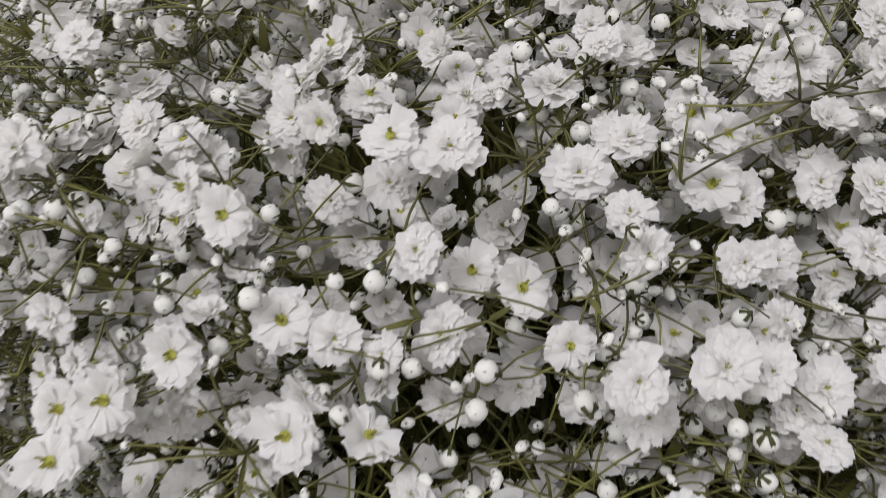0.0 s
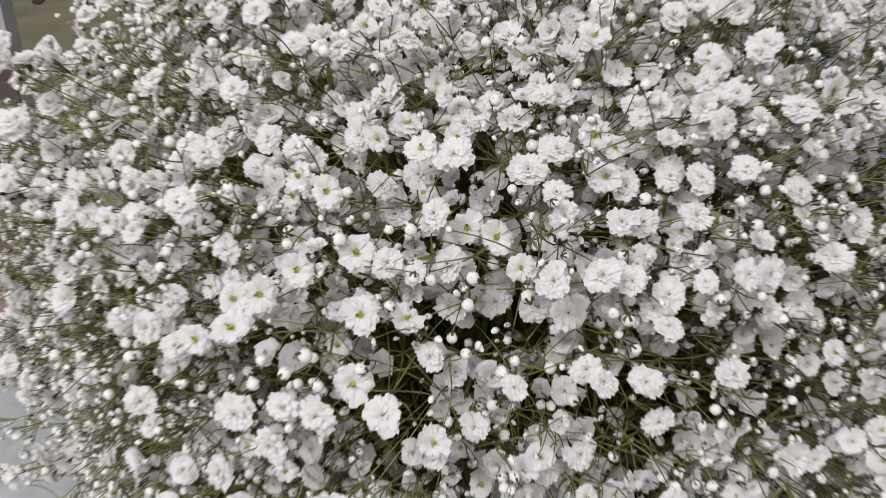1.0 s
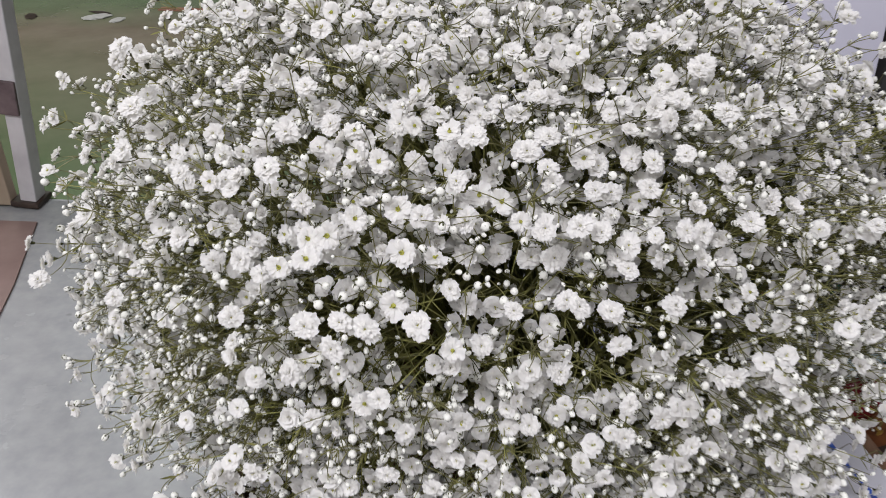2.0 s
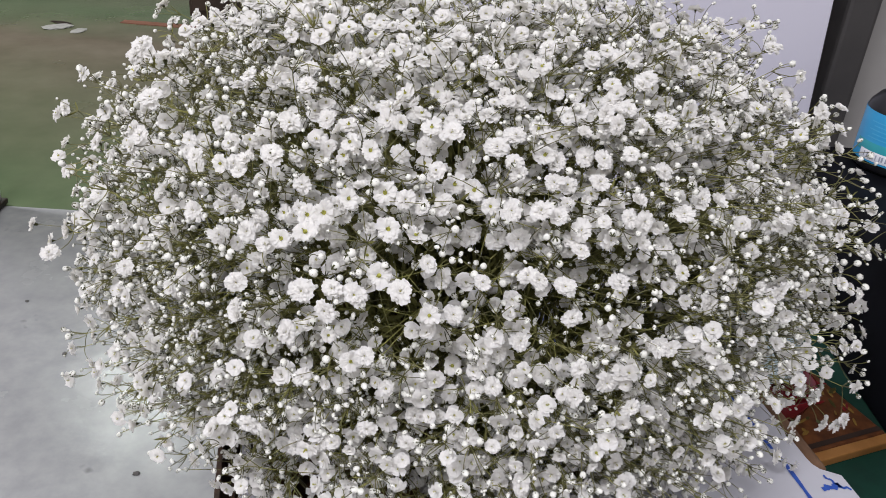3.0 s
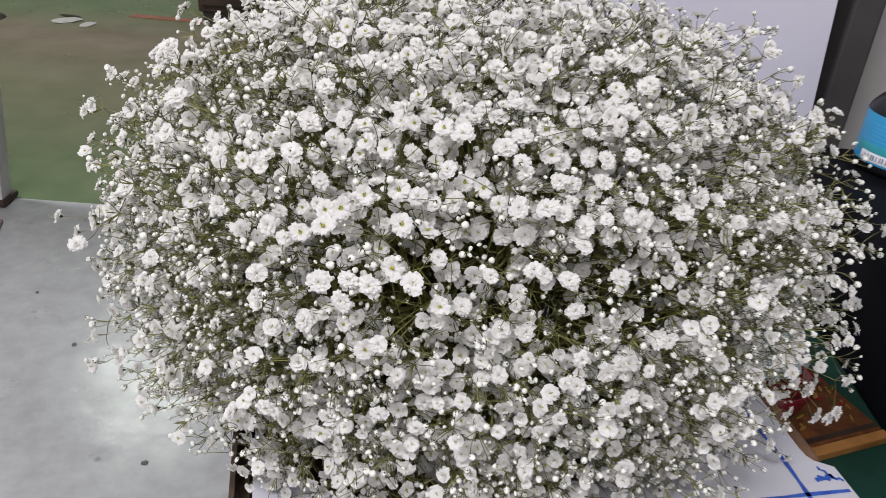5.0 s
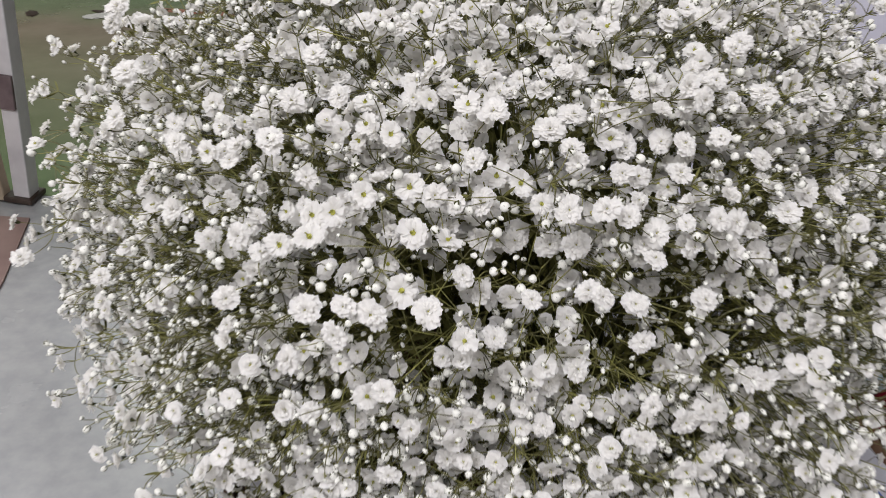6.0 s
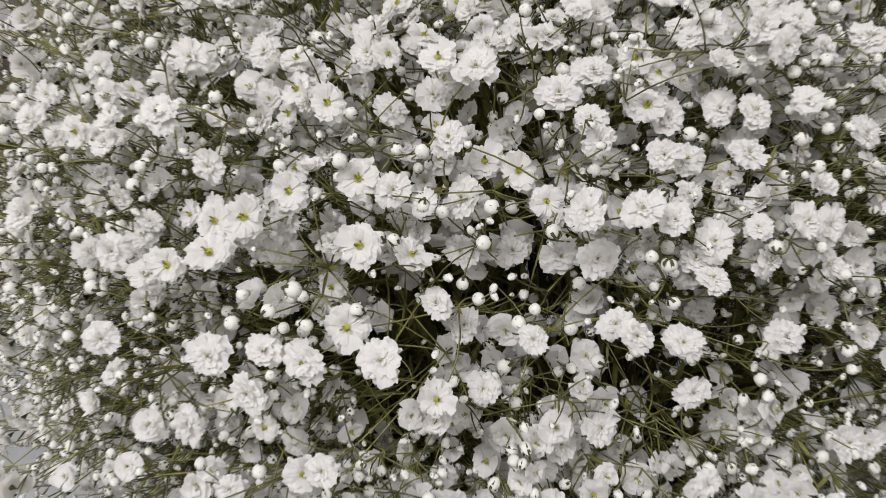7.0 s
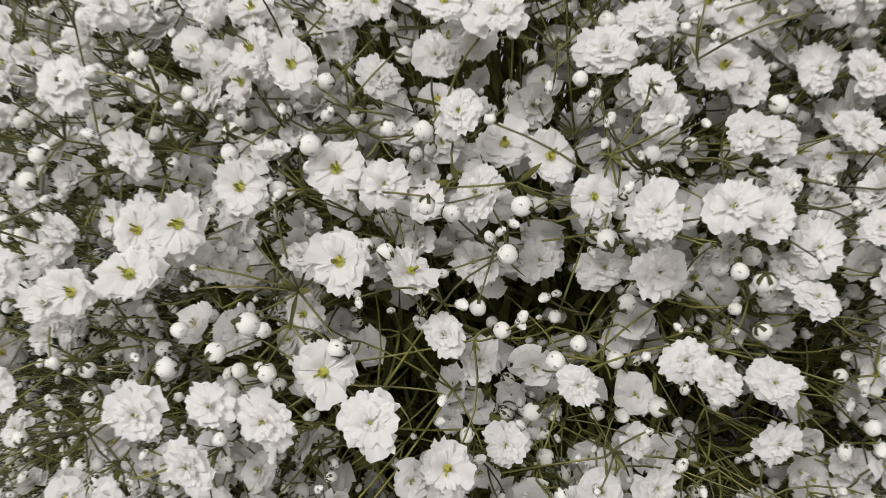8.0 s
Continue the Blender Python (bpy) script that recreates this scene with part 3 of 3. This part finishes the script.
    x = np.cross(ref, d)
    x /= np.linalg.norm(x, axis=1, keepdims=True)
    y = np.cross(d, x)
    rad = (np.asarray(r0).reshape(-1, 1, 1) * (1 - t) + np.asarray(r1).reshape(-1, 1, 1) * t) * np.ones((n, 1, 1))
    rings = []
    for k in range(sides):
        a = 2 * math.pi * k / sides
        rings.append(mid + rad * (x * math.cos(a) + y * math.sin(a))[:, None])
    verts = np.stack(rings, 2).reshape(n, points * sides, 3)
    f = grid_tris(points, sides, True)
    tris = f[None] + (np.arange(n) * points * sides)[:, None, None]
    return verts.reshape(-1, 3), tris.reshape(-1, 3), np.zeros(n * len(f), int)


def unit(v):
    return v / (np.linalg.norm(v, axis=-1, keepdims=True) + 1e-12)


# chosen open flowers, in millimetres: the crown, the front and the lower front
CROWN = [
    (72, 176, 1049), (118, 162, 1041), (42, 175, 1040), (75, 158, 1033), (-7, 183, 1032), (-43, 179, 1031),
    (118, 189, 1026), (19, 126, 1024), (28, 126, 1022), (45, 146, 1024), (38, 165, 1021), (-2, 159, 1020),
    (-2, 149, 1017), (-44, 131, 1020), (-30, 147, 1017), (-116, 159, 1016), (146, 167, 1011), (17, 135, 1011),
    (71, 134, 1011), (98, 134, 1011), (90, 137, 1010), (-51, 122, 1008), (128, 138, 1005), (-7, 119, 1014),
    (55, 99, 999), (68, 103, 998),
]
FRONT = [
    (-15, 107, 996), (0, 117, 995), (31, 133, 994), (40, 128, 994), (77, 108, 993), (8, 144, 992),
    (-25, 102, 991), (26, 121, 989), (110, 115, 991), (150, 143, 990), (-32, 101, 990), (3, 100, 986),
    (-32, 95, 985), (-77, 134, 983), (-162, 195, 977), (190, 188, 976), (26, 121, 973), (53, 126, 970),
    (40, 131, 968), (70, 95, 968), (-76, 118, 968), (21, 105, 967), (10, 82, 966), (-20, 89, 961),
    (-33, 87, 960), (-22, 80, 955),
]
LOWER = [
    (23, 86, 952), (96, 135, 948), (-124, 122, 945), (34, 101, 943), (-39, 81, 942), (-4, 74, 937),
    (110, 113, 930), (-177, 154, 931), (133, 105, 929), (67, 106, 927), (57, 107, 919), (109, 96, 913),
    (92, 84, 913), (-34, 87, 913), (55, 93, 909), (122, 92, 902), (-125, 150, 902), (-57, 75, 893),
    (19, 89, 892), (-3, 80, 890), (45, 83, 886), (190, 122, 879), (16, 85, 878), (-38, 86, 871),
    (199, 151, 834),
]
BETWEEN = [
    (-36, 112, 999), (-73, 145, 991), (22, 124, 1004), (5, 141, 1004), (3, 136, 984), (57, 136, 1019),
    (49, 133, 1014), (82, 129, 999), (89, 114, 984), (61, 113, 978), (28, 111, 956), (0, 94, 966),
    (-42, 93, 982), (84, 104, 960), (29, 210, 1045), (80, 207, 1042), (43, 167, 1042), (115, 156, 1040),
    (140, 203, 1044), (185, 172, 985), (182, 108, 895), (139, 106, 928), (148, 119, 869), (94, 92, 923),
    (-41, 91, 864), (-27, 101, 839), (-72, 106, 838), (-101, 118, 826), (-145, 152, 968), (-201, 233, 941),
    (-162, 262, 1008), (266, 154, 875), (-112, 149, 1021),
]
FURTHER = [
    (-10, 88, 959), (90, 107, 941), (-40, 152, 1031),
]
FLANKS = [
    (119, 123, 986), (108, 104, 964), (212, 258, 1036), (190, 215, 983), (158, 121, 945), (132, 129, 970),
    (211, 185, 954), (85, 97, 876), (174, 152, 792), (200, 144, 803), (-219, 217, 912), (-131, 247, 1032),
    (248, 247, 999), (272, 167, 835), (221, 147, 814),
    (242, 157, 833), (253, 167, 856), (229, 157, 857), (264, 167, 836), (276, 167, 840), (-176, 197, 909),
    (-162, 197, 900), (-181, 197, 884), (-169, 187, 841), (-143, 197, 959), ]
CHOSEN_BUDS = [
    (-20, 120, 995), (-6, 116, 1000), (0, 152, 992), (-22, 136, 998), (-52, 122, 1009), (-52, 138, 1005),
    (41, 136, 980), (48, 121, 982), (57, 124, 961), (58, 122, 947), (42, 103, 965), (82, 136, 1004),
    (46, 151, 1013), (-14, 92, 978), (-27, 94, 966), (-20, 91, 970), (4, 95, 970), (71, 121, 970),
    (76, 102, 986), (104, 128, 978), (41, 110, 945), (65, 103, 952), (59, 126, 994), (44, 110, 929),
]
SHIFT = np.array((0.0027, 0.0030, 0.0030))
chosen = np.array(CROWN + FRONT + LOWER + BETWEEN + FURTHER + FLANKS + CHOSEN_BUDS) / 1000.0 + SHIFT
open_count = len(chosen) - len(CHOSEN_BUDS)

# inner joints of the sprays
def directions(n):
    """Even directions over a ball, with jitter, dense where the bunch opens upwards and outwards."""
    i = np.arange(n) + 0.5
    z = 1 - 2 * i / n
    a = i * 2.399963
    d = np.stack([np.sqrt(1 - z * z) * np.cos(a), np.sqrt(1 - z * z) * np.sin(a), z], -1)
    return unit(d + rs.normal(0, 0.06, d.shape))


DIP, BULGE = unit(np.array((0.11, -0.79, 0.24))), unit(np.array((-0.26, -0.95, 0.39)))


def lobes(d):
    """Uneven outline of the bunch."""
    d = np.asarray(d)
    right, left = np.clip(d[:, 0] / 0.6, 0, 1), np.clip(-d[:, 0] / 0.6, 0, 1)
    high, low = np.clip(d[:, 2] / 0.5, 0, 1), np.clip(-d[:, 2] / 0.5, 0, 1)
    near = np.clip(-d[:, 1] / 0.5, 0, 1)
    swell = 0.10 * right * high + 0.12 * left * high - 0.06 * left - 0.035 * right - 0.10 * right * low - 0.06 * left * low + 0.115 * near * low * (1 - 0.25 * left)
    swell = swell - 0.15 * np.exp(-((d - DIP) ** 2).sum(1) / 0.30 ** 2) + 0.05 * np.exp(-((d - BULGE) ** 2).sum(1) / 0.28 ** 2)
    return swell + np.array([1 + 0.055 * noise.noise(Vector(v) * 3.1) + 0.045 * noise.noise(Vector(v) * 7.3 + Vector((9, 2, 4))) for v in d])


d1 = directions(90)
d1 = d1[d1[:, 2] > -0.45]
joints1 = MID + RADII * d1 * rs.uniform(0.38, 0.55, len(d1))[:, None]
d2 = directions(1500)
d2 = d2[(d2[:, 2] > -0.78) & ~((d2[:, 1] > 0.55) & (d2[:, 2] < 0.1))]
joints2 = MID + RADII * d2 * (rs.uniform(0.62, 0.86, len(d2)) * lobes(d2))[:, None]
near1 = np.argmin(((joints2[:, None] - joints1[None]) ** 2).sum(-1), 1)

def bare_corner(p):
    """The low flank beside the dish, where few sprays hang."""
    return p[0] > 0.205 and p[2] < 0.885 and p[1] < 0.28


# outer forks: each joint carries three or four short twigs
rp = random.Random(5)
d3, joints3, up = [], [], []
for k, d in enumerate(d2):
    edge = lobes([d])[0]
    for _ in range(rp.randint(3, 4)):
        e = unit(d + np.array([rp.gauss(0, 0.075) for _ in range(3)]))
        q = edge * rp.uniform(0.60, 0.97) ** 0.8
        if q * RADII[2] * e[2] + MID[2] < TOP_Z - 0.01 and e[0] > -0.5:
            continue
        if e[1] > 0.45 and e[2] < 0.55 and rp.random() < 0.6:
            continue
        if bare_corner(MID + RADII * e * q) and rp.random() < 0.65:
            continue
        d3.append(e), joints3.append(MID + RADII * e * q), up.append(k)
d3, joints3, up = np.array(d3), np.array(joints3), np.array(up)

# long arching sprays that cross the others and stand out past them
rq = random.Random(31)
short_forks = len(d3)
while len(d3) < short_forks + 430:
    k = rq.randrange(len(d2))
    d = d2[k]
    if d[1] > 0.35 or d[2] < -0.62:
        continue
    across = np.array([rq.gauss(0, 1) for _ in range(3)])
    across = unit(across - (across @ d) * d) + np.array((0, 0, 0.3))
    e = unit(d + across * rq.uniform(0.10, 0.34))
    rim = min(1.0, abs(e[0]) / 0.7)
    p = MID + RADII * e * lobes([e])[0] * (rq.uniform(0.93, 1.0) + 0.15 * rim * rq.random() * max(0.0, min(1.0, 0.7 - 3.0 * e[2])) - 0.05 * rim * (e[2] > 0.15))
    if p[2] < TOP_Z + 0.014 or (bare_corner(p) and rq.random() < 0.5):
        continue
    d3, joints3, up = np.vstack([d3, e]), np.vstack([joints3, p]), np.append(up, k)

# thin wisps that stand out past the flanks
while len(d3) < short_forks + 560:
    k = rq.randrange(len(d2))
    d = d2[k]
    if abs(d[0]) < 0.45 or d[1] > 0.45 or d[2] < -0.6:
        continue
    e = unit(d + np.array([rq.gauss(0, 0.10) for _ in range(3)]))
    p = MID + RADII * e * lobes([e])[0] * (rq.uniform(0.99, 1.06) + max(0.0, min(0.15, 0.06 - 0.4 * e[2])) * rq.random())
    if p[2] < TOP_Z + 0.02:
        continue
    d3, joints3, up = np.vstack([d3, e]), np.vstack([joints3, p]), np.append(up, k)

# heads round each fork
spots, kinds, owners = list(chosen), [0] * open_count + [1] * len(CHOSEN_BUDS), []
sizes = [0.0052 * rs.uniform(0.84, 1.12) if i < open_count else 0.0019 * rs.uniform(0.92, 1.12) for i in range(len(chosen))]
reach3 = np.linalg.norm((joints3 - MID) / RADII, axis=1)
owners = [int(np.argmin(((joints3 - p) ** 2).sum(1) + 1.0 * (reach3 > np.linalg.norm((p - MID) / RADII) - 0.03))) for p in chosen]
chosen_dir = unit(chosen - MID)
chosen_size = np.where(np.arange(len(chosen)) < open_count, 0.0048, 0.0018)
cells = {}


def cell(p):
    return tuple(int(math.floor(c / 0.008)) for c in p)


def free(p, r):
    cx, cy, cz = cell(p)
    for dx in (-1, 0, 1):
        for dy in (-1, 0, 1):
            for dz in (-1, 0, 1):
                for q, qr in cells.get((cx + dx, cy + dy, cz + dz), ()):
                    if (p[0] - q[0]) ** 2 + (p[1] - q[1]) ** 2 + (p[2] - q[2]) ** 2 < (0.60 * (r + qr)) ** 2:
                        return False
    return True


def clear_of_chosen(p, r):
    """Keeps the chosen flowers uncovered."""
    rel = p - chosen
    along = (rel * chosen_dir).sum(1)
    across = np.sqrt(np.maximum(0, (rel ** 2).sum(1) - along ** 2))
    return not np.any((across < chosen_size + 0.7 * r) & (along > -0.002) & (along < 0.06))


for p, r in zip(spots, sizes):
    cells.setdefault(cell(p), []).append((p, r))
CAVITIES = np.array([(46, 102, 947), (12, 102, 943), (31, 101, 945), (67, 107, 954), (58, 100, 941), (12, 98, 933), (76, 97, 927), (33, 107, 957), (61, 111, 964), (52, 105, 954), (75, 103, 944), (94, 107, 945), (96, 116, 962), (81, 111, 960), (61, 99, 939), (5, 114, 966), (-37, 116, 952), (49, 94, 959), (42, 90, 950), (83, 91, 944), (100, 94, 945), (60, 97, 964), (106, 94, 942)]) / 1000.0 + SHIFT
into = unit(CAVITIES - MID)
for k in range(short_forks, len(joints3)):
    run = unit(joints3[k] - joints2[up[k]])
    for n in range(rq.randint(3, 5)):
        p = joints3[k] + unit(run + np.array([rq.gauss(0, 0.5) for _ in range(3)])) * rq.uniform(0.006, 0.015)
        pick = rq.random()
        r = rq.uniform(0.0038, 0.0050) if pick < 0.28 else rq.uniform(0.0013, 0.0019) if pick < 0.7 else rq.uniform(0.0008, 0.0012)
        if p[2] < TOP_Z + 0.006 or not free(p, r) or not clear_of_chosen(p, r):
            continue
        cells.setdefault(cell(p), []).append((p, r))
        spots.append(p), kinds.append(0 if pick < 0.28 else 1 if pick < 0.7 else 2), owners.append(k), sizes.append(r)
for k, (j, d) in enumerate(zip(joints3[:short_forks], d3[:short_forks])):
    patch = noise.noise(Vector(d) * 5.0 + Vector((3, 8, 1)))
    q3 = reach3[k]
    for n in range(rp.randint(6, 8)):
        stray = rp.random() < 0.04 + 0.06 * min(1.0, abs(d[0]) / 0.7)
        flower = rp.random() < (0.12 if stray else (0.52 if n < 2 else 0.22) + 0.22 * patch + 0.20 * float(np.clip(-d[2] / 0.35, 0, 1)) * float(np.clip(-d[1] / 0.4, 0, 1)) + 0.24 * float(np.clip((d[2] - 0.45) / 0.3, 0, 1)) - (0.20 if d[0] < 0 else 0.12) * min(1.0, abs(d[0]) / 0.7))
        q = q3 + (rp.uniform(0.05, 0.145) if stray else rp.uniform(0.015, 0.075))
        e = unit(d + np.array([rp.gauss(0, 0.042) for _ in range(3)]))
        p = MID + RADII * e * q
        if p[2] < TOP_Z + 0.006 and p[0] > -0.105:
            continue
        r = rp.uniform(0.0034, 0.0051) if flower else (rp.uniform(0.0007, 0.0012) if stray or rp.random() < 0.58 else rp.uniform(0.0013, 0.0019))
        apart = CAVITIES - p
        hollow = np.exp(-((apart ** 2).sum(1) - 0.75 * (apart * into).sum(1) ** 2) / 0.0140 ** 2).max()
        if rp.random() < 1.15 * hollow:
            continue
        if not free(p, r) or not clear_of_chosen(p, r):
            continue
        cells.setdefault(cell(p), []).append((p, r))
        spots.append(p), kinds.append(0 if flower else (1 if r > 0.00125 else 2)), owners.append(k), sizes.append(r)

spots, kinds, owners, sizes = np.array(spots), np.array(kinds), np.array(owners), np.array(sizes)
rel = (spots - MID) / RADII
rho = np.linalg.norm(rel, axis=1)
outward = unit(rel / RADII)
axes = unit(outward * 1.0 + np.array((0.0, -0.40, 0.36)) + rs.normal(0, 0.55, spots.shape))
first = np.arange(len(spots)) < len(chosen)
axes[first] = unit(outward[first] + np.array((0.0, -0.45, 0.36)) + rs.normal(0, 0.22, (len(chosen), 3)))
side_on = kinds > 0
axes[side_on] = unit(outward[side_on] * 0.30 + rs.normal(0, 0.75, (side_on.sum(), 3)))
spins = rs.uniform(0, 6.28, len(spots))
feet = np.where(kinds[:, None] == 0, spots - axes * sizes[:, None] * 0.55, spots - axes * sizes[:, None] * 0.1)

bunch = tagged(empty("gypsophila_bunch", tuple(ROOT)), "large bunch of white double baby's breath with round buds", "flowers")


def under(ob, parent):
    ob.parent = parent
    ob.matrix_parent_inverse = Matrix.Translation(-ROOT)
    return ob


# stems
bend1 = ROOT + (joints1 - ROOT) * np.array((0.25, 0.25, 0.6))
root_spread = ROOT + rs.normal(0, 0.012, joints1.shape) * np.array((1, 1, 0.05))
stem_parts = joined([tubes(root_spread, bend1, joints1, 0.0013, 0.0007, 8, 5),
                     tubes(joints1[near1], joints1[near1] + 0.5 * (joints2 - joints1[near1]) + 0.008 * rs.normal(0, 1, joints2.shape), joints2, 0.0005, 0.00036, 6, 4),
                     tubes(joints2[up], joints2[up] + 0.5 * (joints3 - joints2[up]) + 0.0022 * rs.normal(0, 1, joints3.shape), joints3, 0.00033, 0.00025, 5, 3)])
under(tagged(new("stem_tangle", bulk_mesh("stem_tangle", *stem_parts, [STEM])), "thin olive-green branching stems", kind="stuff"), bunch)
span = np.linalg.norm(feet - joints3[owners], axis=1)[:, None]
ctrl = joints3[owners] + 0.5 * (feet - joints3[owners]) + 0.25 * span * rs.normal(0, 0.6, feet.shape)
ped = tubes(joints3[owners], ctrl, feet, np.full(len(feet), 0.00030), np.full(len(feet), 0.00021), 5, 3)
under(tagged(new("stalk_mass", bulk_mesh("stalk_mass", *ped, [STALK])), "hair-thin olive flower stalks", kind="stuff"), bunch)

# narrow leaves at the joints
leaf_shape = (np.array([(0, 0, 0), (0.13, 0.05, 0.35), (0, 0.0, 0.4), (-0.13, 0.05, 0.35), (0.10, 0.16, 0.75), (-0.10, 0.16, 0.75), (0, 0.28, 1.0)]),
              np.array([(0, 1, 2), (0, 2, 3), (2, 1, 4), (2, 4, 5), (2, 5, 3), (5, 4, 6)]), np.zeros(6, int))
pick = rs.randint(0, len(joints3), 4600)
bract_shape = (leaf_shape[0] * np.array((0.6, 0.8, 1.0)), leaf_shape[1], leaf_shape[2])
leaves = placed(bract_shape, joints3[pick], unit(unit(joints3[pick] - MID) + rs.normal(0, 0.6, (4600, 3))), rs.uniform(0, 6.28, 4600), rs.uniform(0.003, 0.009, 4600))
under(tagged(new("bract_mass", bulk_mesh("bract_mass", *leaves, [LEAF])), "tiny narrow green bracts", kind="stuff"), bunch)

# leaves added in the middle of the bunch to block light and darken gaps
core = MID + RADII * unit(rs.normal(0, 1, (7500, 3))) * rs.uniform(0.15, 0.72, (7500, 1))
core = core[core[:, 2] > TOP_Z - 0.08]
thin_leaf_shape = (leaf_shape[0] * np.array((0.45, 0.6, 1.0)), leaf_shape[1], leaf_shape[2])
core_leaves = placed(thin_leaf_shape, core, unit(core - ROOT + rs.normal(0, 0.09, core.shape)), rs.uniform(0, 6.28, len(core)), rs.uniform(0.012, 0.028, len(core)))
under(tagged(new("gap_darkening_leaves", bulk_mesh("gap_darkening_leaves", *core_leaves, [LEAF])), "narrow green leaves added inside the bunch to darken gaps", kind="stuff"), bunch)

# which heads are single parts: those of the upper front
front_face = unit(np.array((0.0, -0.80, 0.60)))
facing = outward @ front_face + 0.8 * (rho - 1)
flower_ids = np.where(kinds == 0)[0]
order = flower_ids[np.argsort(-(facing[flower_ids] + 10 * first[flower_ids]))]
single = set(order[:300].tolist())
bud_ids = np.where(kinds == 1)[0]
single_buds = set(bud_ids[np.argsort(-(facing[bud_ids] + 10 * first[bud_ids]))][:280].tolist())

MATS = [PETAL, CENTRE, CALYX]
fine = []
for k in range(12):
    full = 0.2 if k in (0, 3, 6) else 0.8
    petals = flower_shape(20 + k, full, 5, 9, cup={8: 30.0, 9: 44.0, 10: 18.0}.get(k, 0.0))
    middle = centre_shape(40 + k, 9 if full < 0.5 else 4)
    if full > 0.5:
        middle = (middle[0] * 0.7, middle[1], middle[2])
    fine.append((bulk_mesh("flower", *petals, MATS), bulk_mesh("stamen_tuft", *middle, MATS), bulk_mesh("calyx", *calyx_shape(0.22, -0.08, -0.60), MATS)))
low_cup = (np.array([(0.20 * math.cos(i * 1.2566), 0.20 * math.sin(i * 1.2566), -0.03) for i in range(5)] + [(0, 0, -0.55)]), np.array([(i, (i + 1) % 5, 5) for i in range(5)]), np.full(5, 2))
mid_shapes = [joined([flower_shape(60 + k, 0.2 if k == 0 else 0.8, 4, 4, 0.72, 35.0 if k == 4 else 0.0), centre_shape(80 + k, 4), low_cup]) for k in range(6)]
far_shapes = [joined([flower_shape(90 + k, 0.2, 3, 3, 0.72), low_cup]) for k in range(4)]


def basis(axis, spin, size, spot):
    a = Vector(axis)
    q = a.to_track_quat("Z", "Y")
    return Matrix.Translation(spot) @ q.to_matrix().to_4x4() @ Matrix.Rotation(spin, 4, "Z") @ Matrix.Scale(size, 4)


rest = []
variant = np.array([0, 1, 2, 4, 5, 7, 3, 11, 8, 9, 10, 7])[rs.randint(0, 12, len(spots))]
# flowers known to stand wide open with a yellow-green eye
WIDE_OPEN = [(-25, 102, 991), (-32, 101, 990), (-32, 95, 985), (-7, 119, 1014), (0, 117, 995), (-15, 107, 996), (3, 100, 986), (40, 128, 994), (31, 133, 994), (23, 86, 952), (0, 94, 966), (-42, 93, 982), (19, 126, 1024), (71, 134, 1011)]
variant[:open_count] = np.array([1, 2, 4, 5, 7, 11, 10])[variant[:open_count] % 7]
for spot in WIDE_OPEN:
    i = int(np.argmin(((spots[:open_count] - np.array(spot) / 1000.0 - SHIFT) ** 2).sum(1)))
    variant[i] = (0, 3, 6)[i % 3]
    axes[i] = unit(outward[i] + np.array((0.03, -0.55, 0.42)))
rest_ids = np.array([i for i in flower_ids if i not in single])
relative = rho / lobes(unit(rel))
near_rest = rest_ids[(relative[rest_ids] > 0.80) & (facing[rest_ids] > -0.15)]
far_rest = np.setdiff1d(rest_ids, near_rest)
for ids, shapes in ((near_rest, mid_shapes), (far_rest, far_shapes)):
    for k, s in enumerate(shapes):
        sel = ids[variant[ids] % len(shapes) == k]
        if len(sel):
            rest.append(placed(s, spots[sel], axes[sel], spins[sel], sizes[sel]))
under(tagged(new("blossom_mass", bulk_mesh("blossom_mass", *joined(rest), MATS)), "white double flowers, too many to count", kind="stuff"), bunch)

# buds
BUD_MATS = [BUD, CENTRE, CALYX]
bud_fine = [(bulk_mesh("bud", *bud_shape(k, 14, 9, 1.0), BUD_MATS), bulk_mesh("bud_calyx", *sepals_shape(2.0 + 0.22 * k), BUD_MATS)) for k in range(3)]
bud_mid = joined([bud_shape(7, 7, 5), sepals_shape(2.1, simple=True)])
bud_green = joined([bud_shape(8, 5, 4, 1.4), sepals_shape(2.3, -0.6, True)])
buds = []
for kind, s in ((1, bud_mid), (2, bud_green)):
    sel = np.array([i for i in np.where(kinds == kind)[0] if i not in single_buds])
    buds.append(placed(s, spots[sel], axes[sel], spins[sel], sizes[sel]))
under(tagged(new("bud_mass", bulk_mesh("bud_mass", *joined(buds), BUD_MATS)), "small round white and green buds, too many to count", kind="stuff"), bunch)

for i in sorted(single):
    petals, middle, cup = fine[variant[i]]
    ob = new("flower", petals)
    ob.parent = bunch
    ob.matrix_basis = Matrix.Translation(-ROOT) @ basis(axes[i], spins[i], sizes[i], spots[i])
    for nm, me in (("stamen_tuft", middle), ("calyx", cup)):
        new(nm, me).parent = ob
for i in sorted(single_buds):
    ball, cup = bud_fine[variant[i] % 3]
    ob = new("bud", ball)
    ob.parent = bunch
    ob.matrix_basis = Matrix.Translation(-ROOT) @ basis(axes[i], spins[i], sizes[i], spots[i])
    new("calyx", cup).parent = ob
